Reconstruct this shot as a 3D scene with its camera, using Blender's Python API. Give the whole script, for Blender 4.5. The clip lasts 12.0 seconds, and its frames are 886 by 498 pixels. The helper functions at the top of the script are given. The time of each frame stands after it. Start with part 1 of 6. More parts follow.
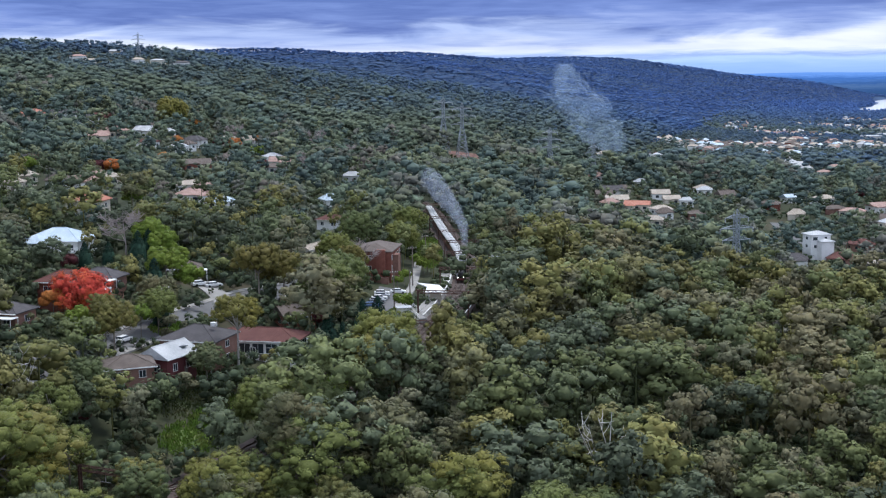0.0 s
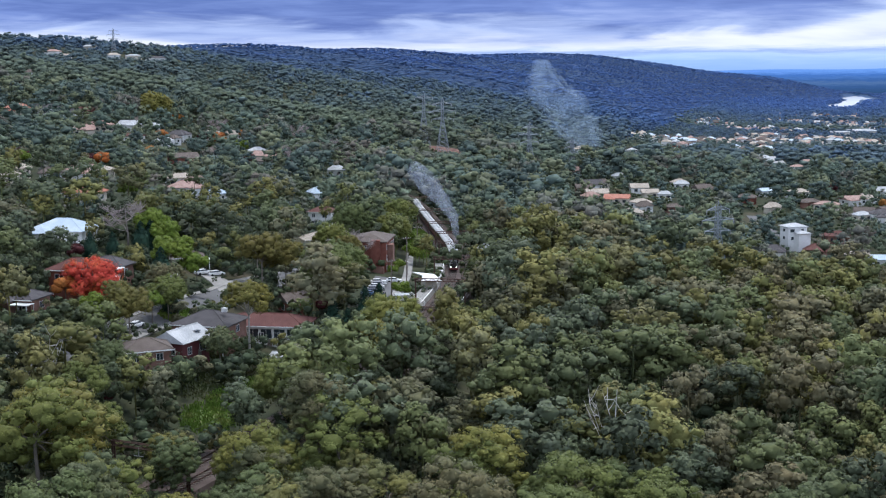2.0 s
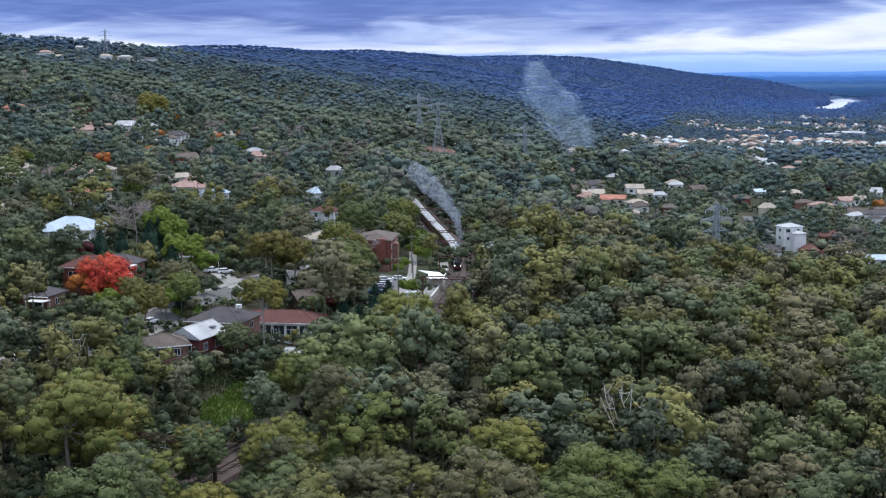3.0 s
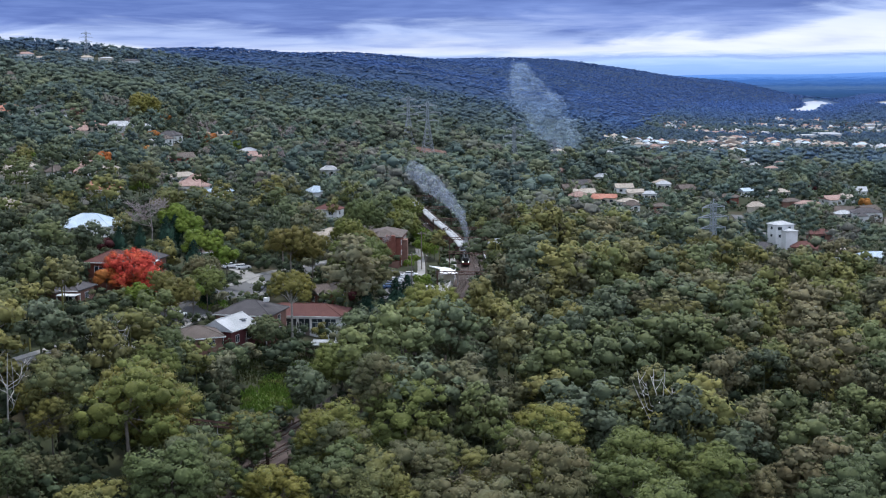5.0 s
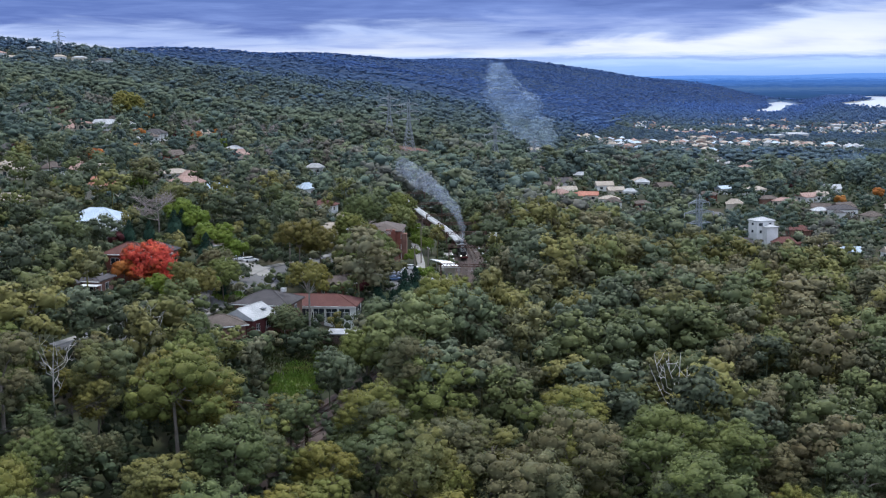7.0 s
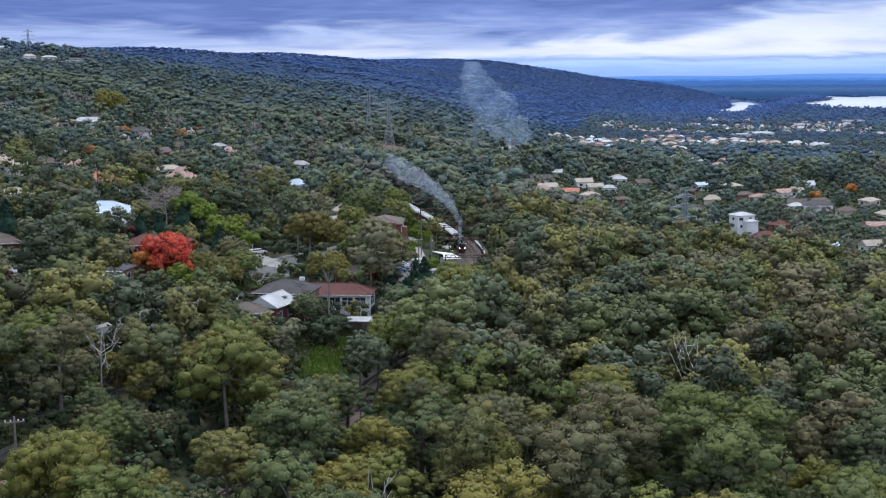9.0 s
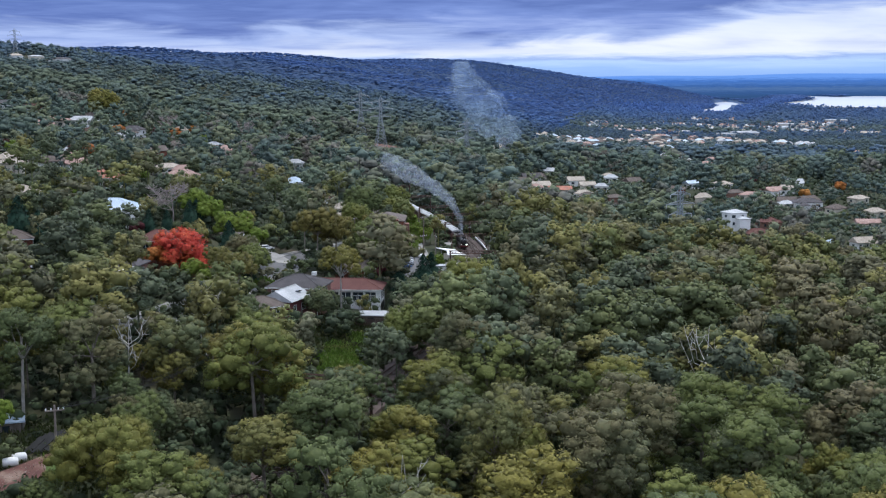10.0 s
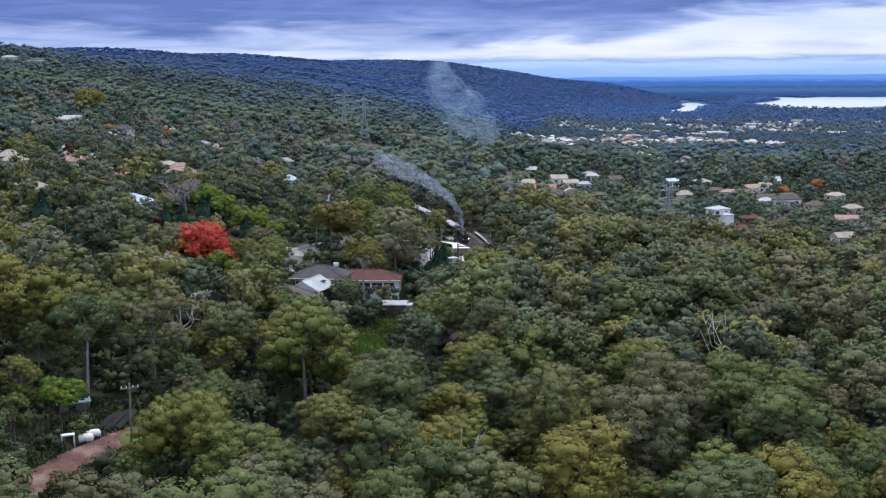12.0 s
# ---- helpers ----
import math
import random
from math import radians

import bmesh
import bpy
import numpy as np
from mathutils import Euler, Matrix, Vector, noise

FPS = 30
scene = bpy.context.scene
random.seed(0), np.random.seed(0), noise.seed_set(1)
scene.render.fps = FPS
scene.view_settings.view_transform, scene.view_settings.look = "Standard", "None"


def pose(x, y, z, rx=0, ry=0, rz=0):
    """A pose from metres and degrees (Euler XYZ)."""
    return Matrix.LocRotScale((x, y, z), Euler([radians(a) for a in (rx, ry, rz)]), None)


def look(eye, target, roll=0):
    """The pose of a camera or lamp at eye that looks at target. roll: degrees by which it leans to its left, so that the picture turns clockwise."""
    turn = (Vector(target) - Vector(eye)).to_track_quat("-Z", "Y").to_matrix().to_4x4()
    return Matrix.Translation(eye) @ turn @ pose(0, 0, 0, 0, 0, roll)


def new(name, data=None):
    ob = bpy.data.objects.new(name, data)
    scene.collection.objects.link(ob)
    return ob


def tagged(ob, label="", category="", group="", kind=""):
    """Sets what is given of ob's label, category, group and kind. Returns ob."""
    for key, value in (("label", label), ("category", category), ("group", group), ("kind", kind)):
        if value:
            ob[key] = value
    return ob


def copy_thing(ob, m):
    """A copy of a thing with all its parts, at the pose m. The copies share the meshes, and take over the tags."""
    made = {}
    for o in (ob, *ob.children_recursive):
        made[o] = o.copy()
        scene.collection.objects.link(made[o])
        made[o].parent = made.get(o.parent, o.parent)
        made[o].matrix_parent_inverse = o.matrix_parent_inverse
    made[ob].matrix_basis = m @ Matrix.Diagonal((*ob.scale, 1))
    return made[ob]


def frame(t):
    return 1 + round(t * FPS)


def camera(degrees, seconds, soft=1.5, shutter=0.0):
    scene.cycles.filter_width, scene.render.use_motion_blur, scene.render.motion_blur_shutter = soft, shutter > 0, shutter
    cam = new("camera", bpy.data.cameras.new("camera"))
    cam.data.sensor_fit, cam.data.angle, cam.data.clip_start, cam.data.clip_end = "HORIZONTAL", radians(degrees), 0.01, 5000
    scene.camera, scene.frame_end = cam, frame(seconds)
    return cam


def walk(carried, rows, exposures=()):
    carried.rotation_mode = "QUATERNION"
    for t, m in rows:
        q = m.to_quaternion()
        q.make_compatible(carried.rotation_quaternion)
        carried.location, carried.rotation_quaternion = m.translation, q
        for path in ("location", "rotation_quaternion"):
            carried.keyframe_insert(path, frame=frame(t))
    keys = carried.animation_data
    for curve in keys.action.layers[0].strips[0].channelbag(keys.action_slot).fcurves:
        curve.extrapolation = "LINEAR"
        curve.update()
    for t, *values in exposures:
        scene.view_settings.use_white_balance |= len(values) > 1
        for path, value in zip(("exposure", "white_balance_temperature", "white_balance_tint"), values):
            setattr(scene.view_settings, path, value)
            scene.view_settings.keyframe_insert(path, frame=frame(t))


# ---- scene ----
cam = camera(40.0, 12.0, soft=1.15)
PATH = [
    (0, (-1.559, 2.545, 59.972), (-1.553, 4.525, 59.691), -0.6),
    (0.5, (-3.068, 0.158, 59.83), (-3.049, 2.138, 59.548), -0.5),
    (1, (-4.688, -2.127, 59.719), (-4.657, -0.148, 59.435), -0.6),
    (1.5, (-6.53, -4.267, 59.578), (-6.487, -2.288, 59.292), -0.5),
    (2, (-8.614, -6.198, 59.38), (-8.559, -4.22, 59.093), -0.5),
    (2.5, (-11.035, -7.918, 59.138), (-10.969, -5.939, 58.852), -0.5),
    (3, (-13.743, -9.346, 58.877), (-13.668, -7.368, 58.593), -0.4),
    (5, (-24.893, -13.941, 57.729), (-24.774, -11.964, 57.449), -0.4),
    (5.5, (-27.574, -15.365, 57.517), (-27.441, -13.389, 57.237), -0.4),
    (6, (-30.161, -17.028, 57.244), (-30.014, -15.053, 56.964), -0.4),
    (6.5, (-32.835, -18.804, 56.932), (-32.675, -16.83, 56.653), -0.4),
    (7, (-35.627, -20.514, 56.654), (-35.452, -18.541, 56.375), -0.3),
    (9, (-47.924, -26.569, 55.108), (-47.688, -24.602, 54.83), -0.3),
    (9.5, (-51.233, -28.184, 54.838), (-50.984, -26.219, 54.561), -0.3),
    (10, (-54.592, -29.875, 54.559), (-54.328, -27.912, 54.281), -0.3),
    (10.5, (-57.924, -31.662, 54.288), (-57.647, -29.701, 54.011), -0.3),
    (11, (-61.293, -33.512, 53.977), (-61.001, -31.553, 53.701), -0.3),
    (11.5, (-64.669, -35.368, 53.709), (-64.362, -33.411, 53.433), -0.3),
    (12, (-67.997, -37.191, 53.527), (-67.677, -35.237, 53.251), -0.3),
]
walk(cam, [(t, look(eye, target, roll)) for t, eye, target, roll in PATH], exposures=[(0, 0.14, 5900, 10), (12, 0.06, 5900, 10)])

# ---- light ----
SUN_HEIGHT, SUN_TURN = 70.0, 28.0
world = bpy.data.worlds.new("overcast_sky")
scene.world = world
world.use_nodes = True


def sky_nodes(nt):
    """Broken overcast over a Nishita sky: a slate cloud deck whose ragged underside lifts towards the open valley, white cloud beneath it,
    blue streaks low over the horizon, and bright high cloud overhead."""
    nt.nodes.clear()
    N, L = nt.nodes.new, nt.links.new

    def put(value, socket):
        if isinstance(value, (int, float)):
            socket.default_value = value
        else:
            L(value, socket)

    def calc(operation, *values):
        n = N("ShaderNodeMath")
        n.operation = operation
        for v, socket in zip(values, n.inputs):
            put(v, socket)
        return n.outputs[0]

    def step(v, low, high):
        n = N("ShaderNodeMapRange")
        n.interpolation_type = "SMOOTHSTEP"
        n.inputs["From Min"].default_value, n.inputs["From Max"].default_value = low, high
        put(v, n.inputs["Value"])
        return n.outputs["Result"]

    def clouds(scale, size, detail, rough, shift=0.0):
        mp, n = N("ShaderNodeMapping"), N("ShaderNodeTexNoise")
        mp.inputs["Scale"].default_value, mp.inputs["Location"].default_value = scale, (shift, 0, shift)
        n.inputs["Scale"].default_value, n.inputs["Detail"].default_value, n.inputs["Roughness"].default_value = size, detail, rough
        n.inputs["Distortion"].default_value = 0.6
        L(tc.outputs["Generated"], mp.inputs["Vector"])
        L(mp.outputs["Vector"], n.inputs["Vector"])
        return n.outputs["Fac"]

    def ramp(v, stops):
        n = N("ShaderNodeValToRGB")
        while len(n.color_ramp.elements) < len(stops):
            n.color_ramp.elements.new(0.5)
        for e, (p, c) in zip(n.color_ramp.elements, stops):
            e.position, e.color = p, (*c, 1)
        put(v, n.inputs["Fac"])
        return n.outputs["Color"]

    def blend(f, one, two):
        n = N("ShaderNodeMix")
        n.data_type = "RGBA"
        put(f, n.inputs["Factor"])
        L(one, n.inputs["A"])
        L(two, n.inputs["B"])
        return n.outputs["Result"]

    tc, sep = N("ShaderNodeTexCoord"), N("ShaderNodeSeparateXYZ")
    L(tc.outputs["Generated"], sep.inputs[0])
    x, z = sep.outputs["X"], sep.outputs["Z"]
    billow = clouds((1, 1, 7.0), 7.0, 7, 0.55)
    wisp = clouds((1, 1, 13.0), 14.0, 6, 0.6, 3.1)
    bulk = clouds((1, 1, 6.0), 4.2, 5, 0.5, 7.3)
    # low sky: blue haze, thin grey-blue streaks, then white cloud
    low = calc("ADD", z, calc("MULTIPLY", calc("SUBTRACT", wisp, 0.5), 0.013))
    low_sky = ramp(step(low, -0.004, 0.05), [(0.0, (0.30, 0.50, 0.92)), (0.10, (0.38, 0.58, 0.95)), (0.20, (0.52, 0.70, 0.98)), (0.27, (0.36, 0.50, 0.86)), (0.33, (0.66, 0.76, 0.97)), (0.40, (0.92, 0.94, 0.99)), (0.62, (0.98, 0.98, 1.0)), (1.0, (0.80, 0.84, 0.95))])
    veil = calc("SUBTRACT", 0.95, calc("MULTIPLY", step(x, 0.10, 0.34), 0.45))
    grey = blend(calc("MULTIPLY", step(calc("ADD", bulk, calc("MULTIPLY", veil, 0.12)), 0.50, 0.70), veil), low_sky, ramp(wisp, [(0.3, (0.26, 0.36, 0.74)), (0.7, (0.58, 0.67, 0.92))]))
    low_sky = blend(step(z, 0.016, 0.026), low_sky, grey)
    # the deck: higher on the valley side
    foot = calc("ADD", 0.029, calc("MULTIPLY", step(x, 0.27, 0.46), 0.030))
    above = calc("ADD", calc("SUBTRACT", z, foot), calc("ADD", calc("MULTIPLY", calc("SUBTRACT", billow, 0.5), 0.040), calc("MULTIPLY", calc("SUBTRACT", wisp, 0.5), 0.010)))
    body = ramp(calc("ADD", calc("MULTIPLY", bulk, 0.75), calc("MULTIPLY", wisp, 0.25)), [(0.34, (0.33, 0.42, 0.78)), (0.44, (0.17, 0.255, 0.62)), (0.55, (0.085, 0.15, 0.46)), (0.68, (0.20, 0.29, 0.66))])
    deck = blend(step(above, 0.002, 0.016), ramp(billow, [(0.3, (0.52, 0.62, 0.92)), (0.7, (0.30, 0.40, 0.76))]), body)
    cover = blend(step(above, -0.004, 0.006), low_sky, deck)
    # high cloud overhead, out of the deck's shade
    high = ramp(step(z, 0.07, 0.14), [(0.0, (0.55, 0.60, 0.76)), (1.0, (1.0, 1.08, 1.28))])
    cover = blend(step(z, 0.068, 0.10), cover, high)
    sky = N("ShaderNodeTexSky")
    sky.sky_type, sky.sun_disc = "NISHITA", False
    sky.sun_elevation, sky.sun_rotation = radians(SUN_HEIGHT), radians(SUN_TURN)
    dim = N("ShaderNodeVectorMath")
    dim.operation = "SCALE"
    dim.inputs["Scale"].default_value = 0.1
    L(sky.outputs["Color"], dim.inputs[0])
    out, bg = N("ShaderNodeOutputWorld"), N("ShaderNodeBackground")
    L(blend(0.12, cover, dim.outputs["Vector"]), bg.inputs["Color"])
    bg.inputs["Strength"].default_value = 1.0
    L(bg.outputs[0], out.inputs["Surface"])


sky_nodes(world.node_tree)
sun = new("sun", bpy.data.lights.new("sun", "SUN"))
sun.data.energy, sun.data.angle, sun.data.color = 2.35, radians(15), (1.0, 0.93, 0.80)
sun.matrix_world = look((0, 0, 300), (-math.sin(radians(SUN_TURN)) * math.cos(radians(SUN_HEIGHT)), -math.cos(radians(SUN_TURN)) * math.cos(radians(SUN_HEIGHT)), 300 - math.sin(radians(SUN_HEIGHT))))

# ---- materials ----


def paint(name, colours, rough=0.7, grain=2.0, fine=18.0, bump=0.0, metal=0.0, vary=0.0, island=0.0, stripes=0.0, attribute=False, clumps=False):
    """A weathered surface: colours laid out by coarse noise, fine grain over it. vary: by the object's random; island: by the mesh island's.
    clumps: foliage, whose sprays are turned as the leafy clump that they belong to."""
    m = bpy.data.materials.new(name)
    m.use_nodes = True
    nt = m.node_tree
    N, L = nt.nodes.new, nt.links.new
    p = nt.nodes["Principled BSDF"]
    tc = N("ShaderNodeTexCoord")
    a, b = N("ShaderNodeTexNoise"), N("ShaderNodeTexNoise")
    a.inputs["Scale"].default_value, a.inputs["Detail"].default_value = 1 / grain, 5
    b.inputs["Scale"].default_value, b.inputs["Detail"].default_value = fine, 3
    L(tc.outputs["Object"], a.inputs["Vector"])
    L(tc.outputs["Object"], b.inputs["Vector"])
    fac = N("ShaderNodeMapRange")
    fac.inputs["From Min"].default_value, fac.inputs["From Max"].default_value = 0.3, 0.7
    L(a.outputs["Fac"], fac.inputs["Value"])
    source = fac.outputs["Result"]
    if vary or attribute:
        if attribute:
            oi = N("ShaderNodeAttribute")
            oi.attribute_name = "tint"
            rnd = oi.outputs["Fac"]
        else:
            oi = N("ShaderNodeObjectInfo")
            rnd = oi.outputs["Random"]
        mx = N("ShaderNodeMix")
        mx.inputs["Factor"].default_value = vary or 0.85
        L(source, mx.inputs["A"])
        L(rnd, mx.inputs["B"])
        source = mx.outputs["Result"]
    rp = N("ShaderNodeValToRGB")
    while len(rp.color_ramp.elements) < len(colours):
        rp.color_ramp.elements.new(0.5)
    for i, (e, c) in enumerate(zip(rp.color_ramp.elements, colours)):
        e.position, e.color = i / max(1, len(colours) - 1), (*c, 1)
    L(source, rp.inputs["Fac"])
    hv = N("ShaderNodeHueSaturation")
    L(rp.outputs["Color"], hv.inputs["Color"])
    val = N("ShaderNodeMath")
    val.operation, val.inputs[1].default_value, val.inputs[2].default_value = "MULTIPLY_ADD", 0.7 if island else 0.4, 0.65 if island else 0.8
    L(b.outputs["Fac"], val.inputs[0])
    value = val.outputs[0]
    if island:
        ge = N("ShaderNodeNewGeometry")
        iv = N("ShaderNodeMath")
        iv.operation, iv.inputs[1].default_value, iv.inputs[2].default_value = "MULTIPLY_ADD", island, 1 - island / 2
        L(ge.outputs["Random Per Island"], iv.inputs[0])
        mu = N("ShaderNodeMath")
        mu.operation = "MULTIPLY"
        L(value, mu.inputs[0])
        L(iv.outputs[0], mu.inputs[1])
        value = mu.outputs[0]
    if attribute:
        to, mt = N("ShaderNodeAttribute"), N("ShaderNodeMath")
        to.attribute_name, mt.operation = "tone", "MULTIPLY"
        L(value, mt.inputs[0])
        L(to.outputs["Fac"], mt.inputs[1])
        value = mt.outputs[0]
    L(value, hv.inputs["Value"])
    L(hv.outputs["Color"], p.inputs["Base Color"])
    p.inputs["Roughness"].default_value, p.inputs["Metallic"].default_value = rough, metal
    p.inputs["Specular IOR Level"].default_value = 0.12 if island else 0.3
    if clumps:
        at, turned = N("ShaderNodeAttribute"), N("ShaderNodeVectorTransform")
        at.attribute_name = "clump"
        turned.vector_type, turned.convert_from, turned.convert_to = "NORMAL", "OBJECT", "WORLD"
        L(at.outputs["Vector"], turned.inputs[0])
        L(turned.outputs[0], p.inputs["Normal"])
    elif bump or stripes:
        bp = N("ShaderNodeBump")
        bp.inputs["Strength"].default_value, bp.inputs["Distance"].default_value = max(bump, 0.5 if stripes else 0), 0.3 if island else 0.05
        if stripes:
            w = N("ShaderNodeTexWave")
            w.inputs["Scale"].default_value, w.inputs["Distortion"].default_value = stripes, 0.2
            L(tc.outputs["Object"], w.inputs["Vector"])
            L(w.outputs["Fac"], bp.inputs["Height"])
        else:
            L(b.outputs["Fac"], bp.inputs["Height"])
        L(bp.outputs["Normal"], p.inputs["Normal"])
    return m


GREENS = [(0.08, 0.095, 0.054), (0.097, 0.121, 0.045), (0.129, 0.147, 0.038), (0.194, 0.17, 0.038), (0.097, 0.118, 0.059), (0.157, 0.122, 0.056)]
# DEEP carries the middle distance's bluish haze in its leaf colours
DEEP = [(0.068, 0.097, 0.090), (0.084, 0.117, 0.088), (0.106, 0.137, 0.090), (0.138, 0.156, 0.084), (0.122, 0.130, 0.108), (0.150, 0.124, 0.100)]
MIXED = [(0.083, 0.099, 0.064), (0.099, 0.121, 0.059), (0.133, 0.15, 0.053), (0.187, 0.171, 0.053), (0.129, 0.132, 0.078), (0.164, 0.137, 0.066)]
# later stops turn blue: distance haze painted into the leaf colour
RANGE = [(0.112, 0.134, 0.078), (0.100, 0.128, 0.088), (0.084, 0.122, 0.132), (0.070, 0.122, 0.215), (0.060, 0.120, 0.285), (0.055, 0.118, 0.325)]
M_LEAF = paint("gum_leaves", GREENS, 0.6, 6, 3.5, vary=0.85, island=0.40, clumps=True)
M_LEAF_MID = paint("gum_leaves_joined", MIXED, 0.6, 6, 3, attribute=True, island=0.20, clumps=True)
M_LEAF_DEEP = paint("hazed_valley_leaves", DEEP, 0.7, 9, 2, attribute=True, island=0.14, clumps=True)
M_LEAF_RIDGE = paint("distant_hazed_gum_leaves", RANGE, 0.8, 120, 0.1, attribute=True, island=0.08, clumps=True)
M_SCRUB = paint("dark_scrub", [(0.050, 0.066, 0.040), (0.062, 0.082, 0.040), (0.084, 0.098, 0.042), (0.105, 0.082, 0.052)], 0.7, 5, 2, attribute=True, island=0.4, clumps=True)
M_BARK = paint("gum_bark", [(0.11, 0.09, 0.075), (0.24, 0.21, 0.18)], 0.85, 1.2, 6, bump=0.3)
M_DEAD = paint("bleached_dead_wood", [(0.40, 0.38, 0.35), (0.56, 0.54, 0.50)], 0.8, 1.0, 6)
M_GREY_TWIG = paint("grey_twigs", [(0.24, 0.20, 0.19), (0.36, 0.31, 0.30)], 0.85, 1.0, 6)
M_PALE_BARK = paint("dead_wood", [(0.22, 0.20, 0.18), (0.36, 0.34, 0.31)], 0.8, 1.0, 6)
M_CONIFER = paint("conifer_needles", [(0.012, 0.035, 0.024), (0.022, 0.050, 0.030)], 0.7, 2, 6, island=0.36, clumps=True)
M_LIME = paint("lime_leaves", [(0.10, 0.16, 0.020), (0.16, 0.20, 0.030)], 0.55, 2, 6, vary=0.4, island=0.36, clumps=True)
M_GOLD = paint("olive_gold_leaves", [(0.10, 0.105, 0.030), (0.16, 0.13, 0.035)], 0.55, 2, 6, vary=0.4, island=0.36, clumps=True)
M_RED = paint("scarlet_maple_leaves", [(0.44, 0.040, 0.036), (0.56, 0.080, 0.045), (0.56, 0.20, 0.040)], 0.6, 5, 3, island=0.36, clumps=True)
M_ORANGE = paint("orange_autumn_leaves", [(0.40, 0.11, 0.03), (0.42, 0.21, 0.05)], 0.6, 4, 4, vary=0.6, island=0.36, clumps=True)
M_PLUM = paint("plum_leaves", [(0.060, 0.016, 0.022), (0.11, 0.030, 0.028)], 0.6, 3, 4, island=0.36, clumps=True)
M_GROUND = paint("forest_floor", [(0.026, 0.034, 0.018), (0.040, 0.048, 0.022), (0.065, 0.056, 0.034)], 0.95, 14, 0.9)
# ground far off, with blue haze painted into its colour
M_FAR_FLOOR = paint("hazed_far_floor", [(0.036, 0.072, 0.150), (0.048, 0.094, 0.195)], 0.95, 90, 0.05)
M_GRASS = paint("grass", [(0.055, 0.090, 0.018), (0.085, 0.120, 0.028), (0.13, 0.12, 0.05)], 0.9, 5, 2.5)
M_DIRT = paint("red_dirt", [(0.085, 0.038, 0.034), (0.14, 0.070, 0.056), (0.26, 0.19, 0.15)], 0.95, 2.6, 3, bump=0.5)
M_ASPHALT = paint("asphalt", [(0.10, 0.10, 0.105), (0.15, 0.15, 0.15)], 0.85, 8, 3)
M_FIELD = paint("pale_river_flats", [(0.13, 0.16, 0.17), (0.27, 0.25, 0.22)], 0.95, 90, 0.02)
M_CONCRETE = paint("concrete", [(0.22, 0.215, 0.205), (0.34, 0.33, 0.31)], 0.85, 3, 4)
M_BALLAST = paint("rail_ballast", [(0.060, 0.044, 0.040), (0.105, 0.080, 0.070)], 0.95, 3, 5, bump=0.4)
M_SLEEPER = paint("sleeper", [(0.11, 0.088, 0.078), (0.19, 0.16, 0.14)], 0.9, 1, 5)
M_RUST = paint("rusty_steel", [(0.060, 0.034, 0.028), (0.11, 0.060, 0.048)], 0.75, 1, 6, metal=0.2)
M_STEEL = paint("galvanised_steel", [(0.36, 0.37, 0.38), (0.48, 0.49, 0.5)], 0.5, 1, 6, metal=0.4)
M_PYLON = paint("pylon_steel", [(0.24, 0.27, 0.30), (0.34, 0.37, 0.40)], 0.6, 2, 4, metal=0.3)
M_WOOD = paint("grey_timber", [(0.16, 0.13, 0.11), (0.26, 0.22, 0.19)], 0.85, 1, 6)
M_WOOD_DARK = paint("dark_fence_timber", [(0.055, 0.036, 0.030), (0.10, 0.068, 0.055)], 0.85, 1, 6)
M_BRICK = paint("red_brick", [(0.176, 0.060, 0.044), (0.248, 0.096, 0.068)], 0.85, 1.2, 8, bump=0.2)
M_BRICK_BROWN = paint("brown_brick", [(0.20, 0.105, 0.08), (0.28, 0.16, 0.125)], 0.85, 1.2, 8, bump=0.2)
M_BURGUNDY = paint("burgundy_boards", [(0.11, 0.032, 0.036), (0.15, 0.048, 0.05)], 0.75, 2, 6)
M_WHITE = paint("white_paint", [(0.66, 0.66, 0.64), (0.80, 0.80, 0.79)], 0.6, 3, 4)
M_CREAM = paint("cream_render", [(0.52, 0.47, 0.38), (0.62, 0.57, 0.48)], 0.8, 2.5, 4)
M_ROOF_GREY = paint("grey_roof_tiles", [(0.060, 0.056, 0.060), (0.096, 0.088, 0.092)], 0.8, 2, 5, stripes=3.2)
M_ROOF_RED = paint("terracotta_roof_tiles", [(0.097, 0.037, 0.032), (0.137, 0.059, 0.048)], 0.8, 2.2, 5, stripes=3.2)
M_ROOF_ORANGE = paint("orange_roof_tiles", [(0.38, 0.15, 0.10), (0.48, 0.23, 0.165)], 0.8, 2.2, 5, stripes=3.2)
M_ROOF_PINK = paint("faded_terracotta_tiles", [(0.30, 0.19, 0.155), (0.42, 0.29, 0.25)], 0.8, 2.2, 5, stripes=3.2)
M_ROOF_BROWN = paint("brown_roof_tiles", [(0.095, 0.075, 0.064), (0.15, 0.122, 0.106)], 0.8, 2, 5, stripes=3.2)
M_ROOF_WHITE = paint("white_metal_roof", [(0.36, 0.375, 0.39), (0.54, 0.55, 0.56)], 0.5, 4, 3, stripes=4)
M_ROOF_BLUE = paint("pale_blue_metal_roof", [(0.40, 0.50, 0.60), (0.54, 0.62, 0.70)], 0.45, 4, 3, stripes=4)
M_ROOF_TAN = paint("tan_metal_roof", [(0.34, 0.29, 0.235), (0.46, 0.40, 0.33)], 0.6, 4, 3, stripes=4)
M_BLACK = paint("black_engine_paint", [(0.012, 0.012, 0.013), (0.030, 0.029, 0.028)], 0.4, 1, 8)
M_MAROON = paint("maroon_coach_paint", [(0.085, 0.020, 0.020), (0.12, 0.032, 0.030)], 0.4, 3, 5)
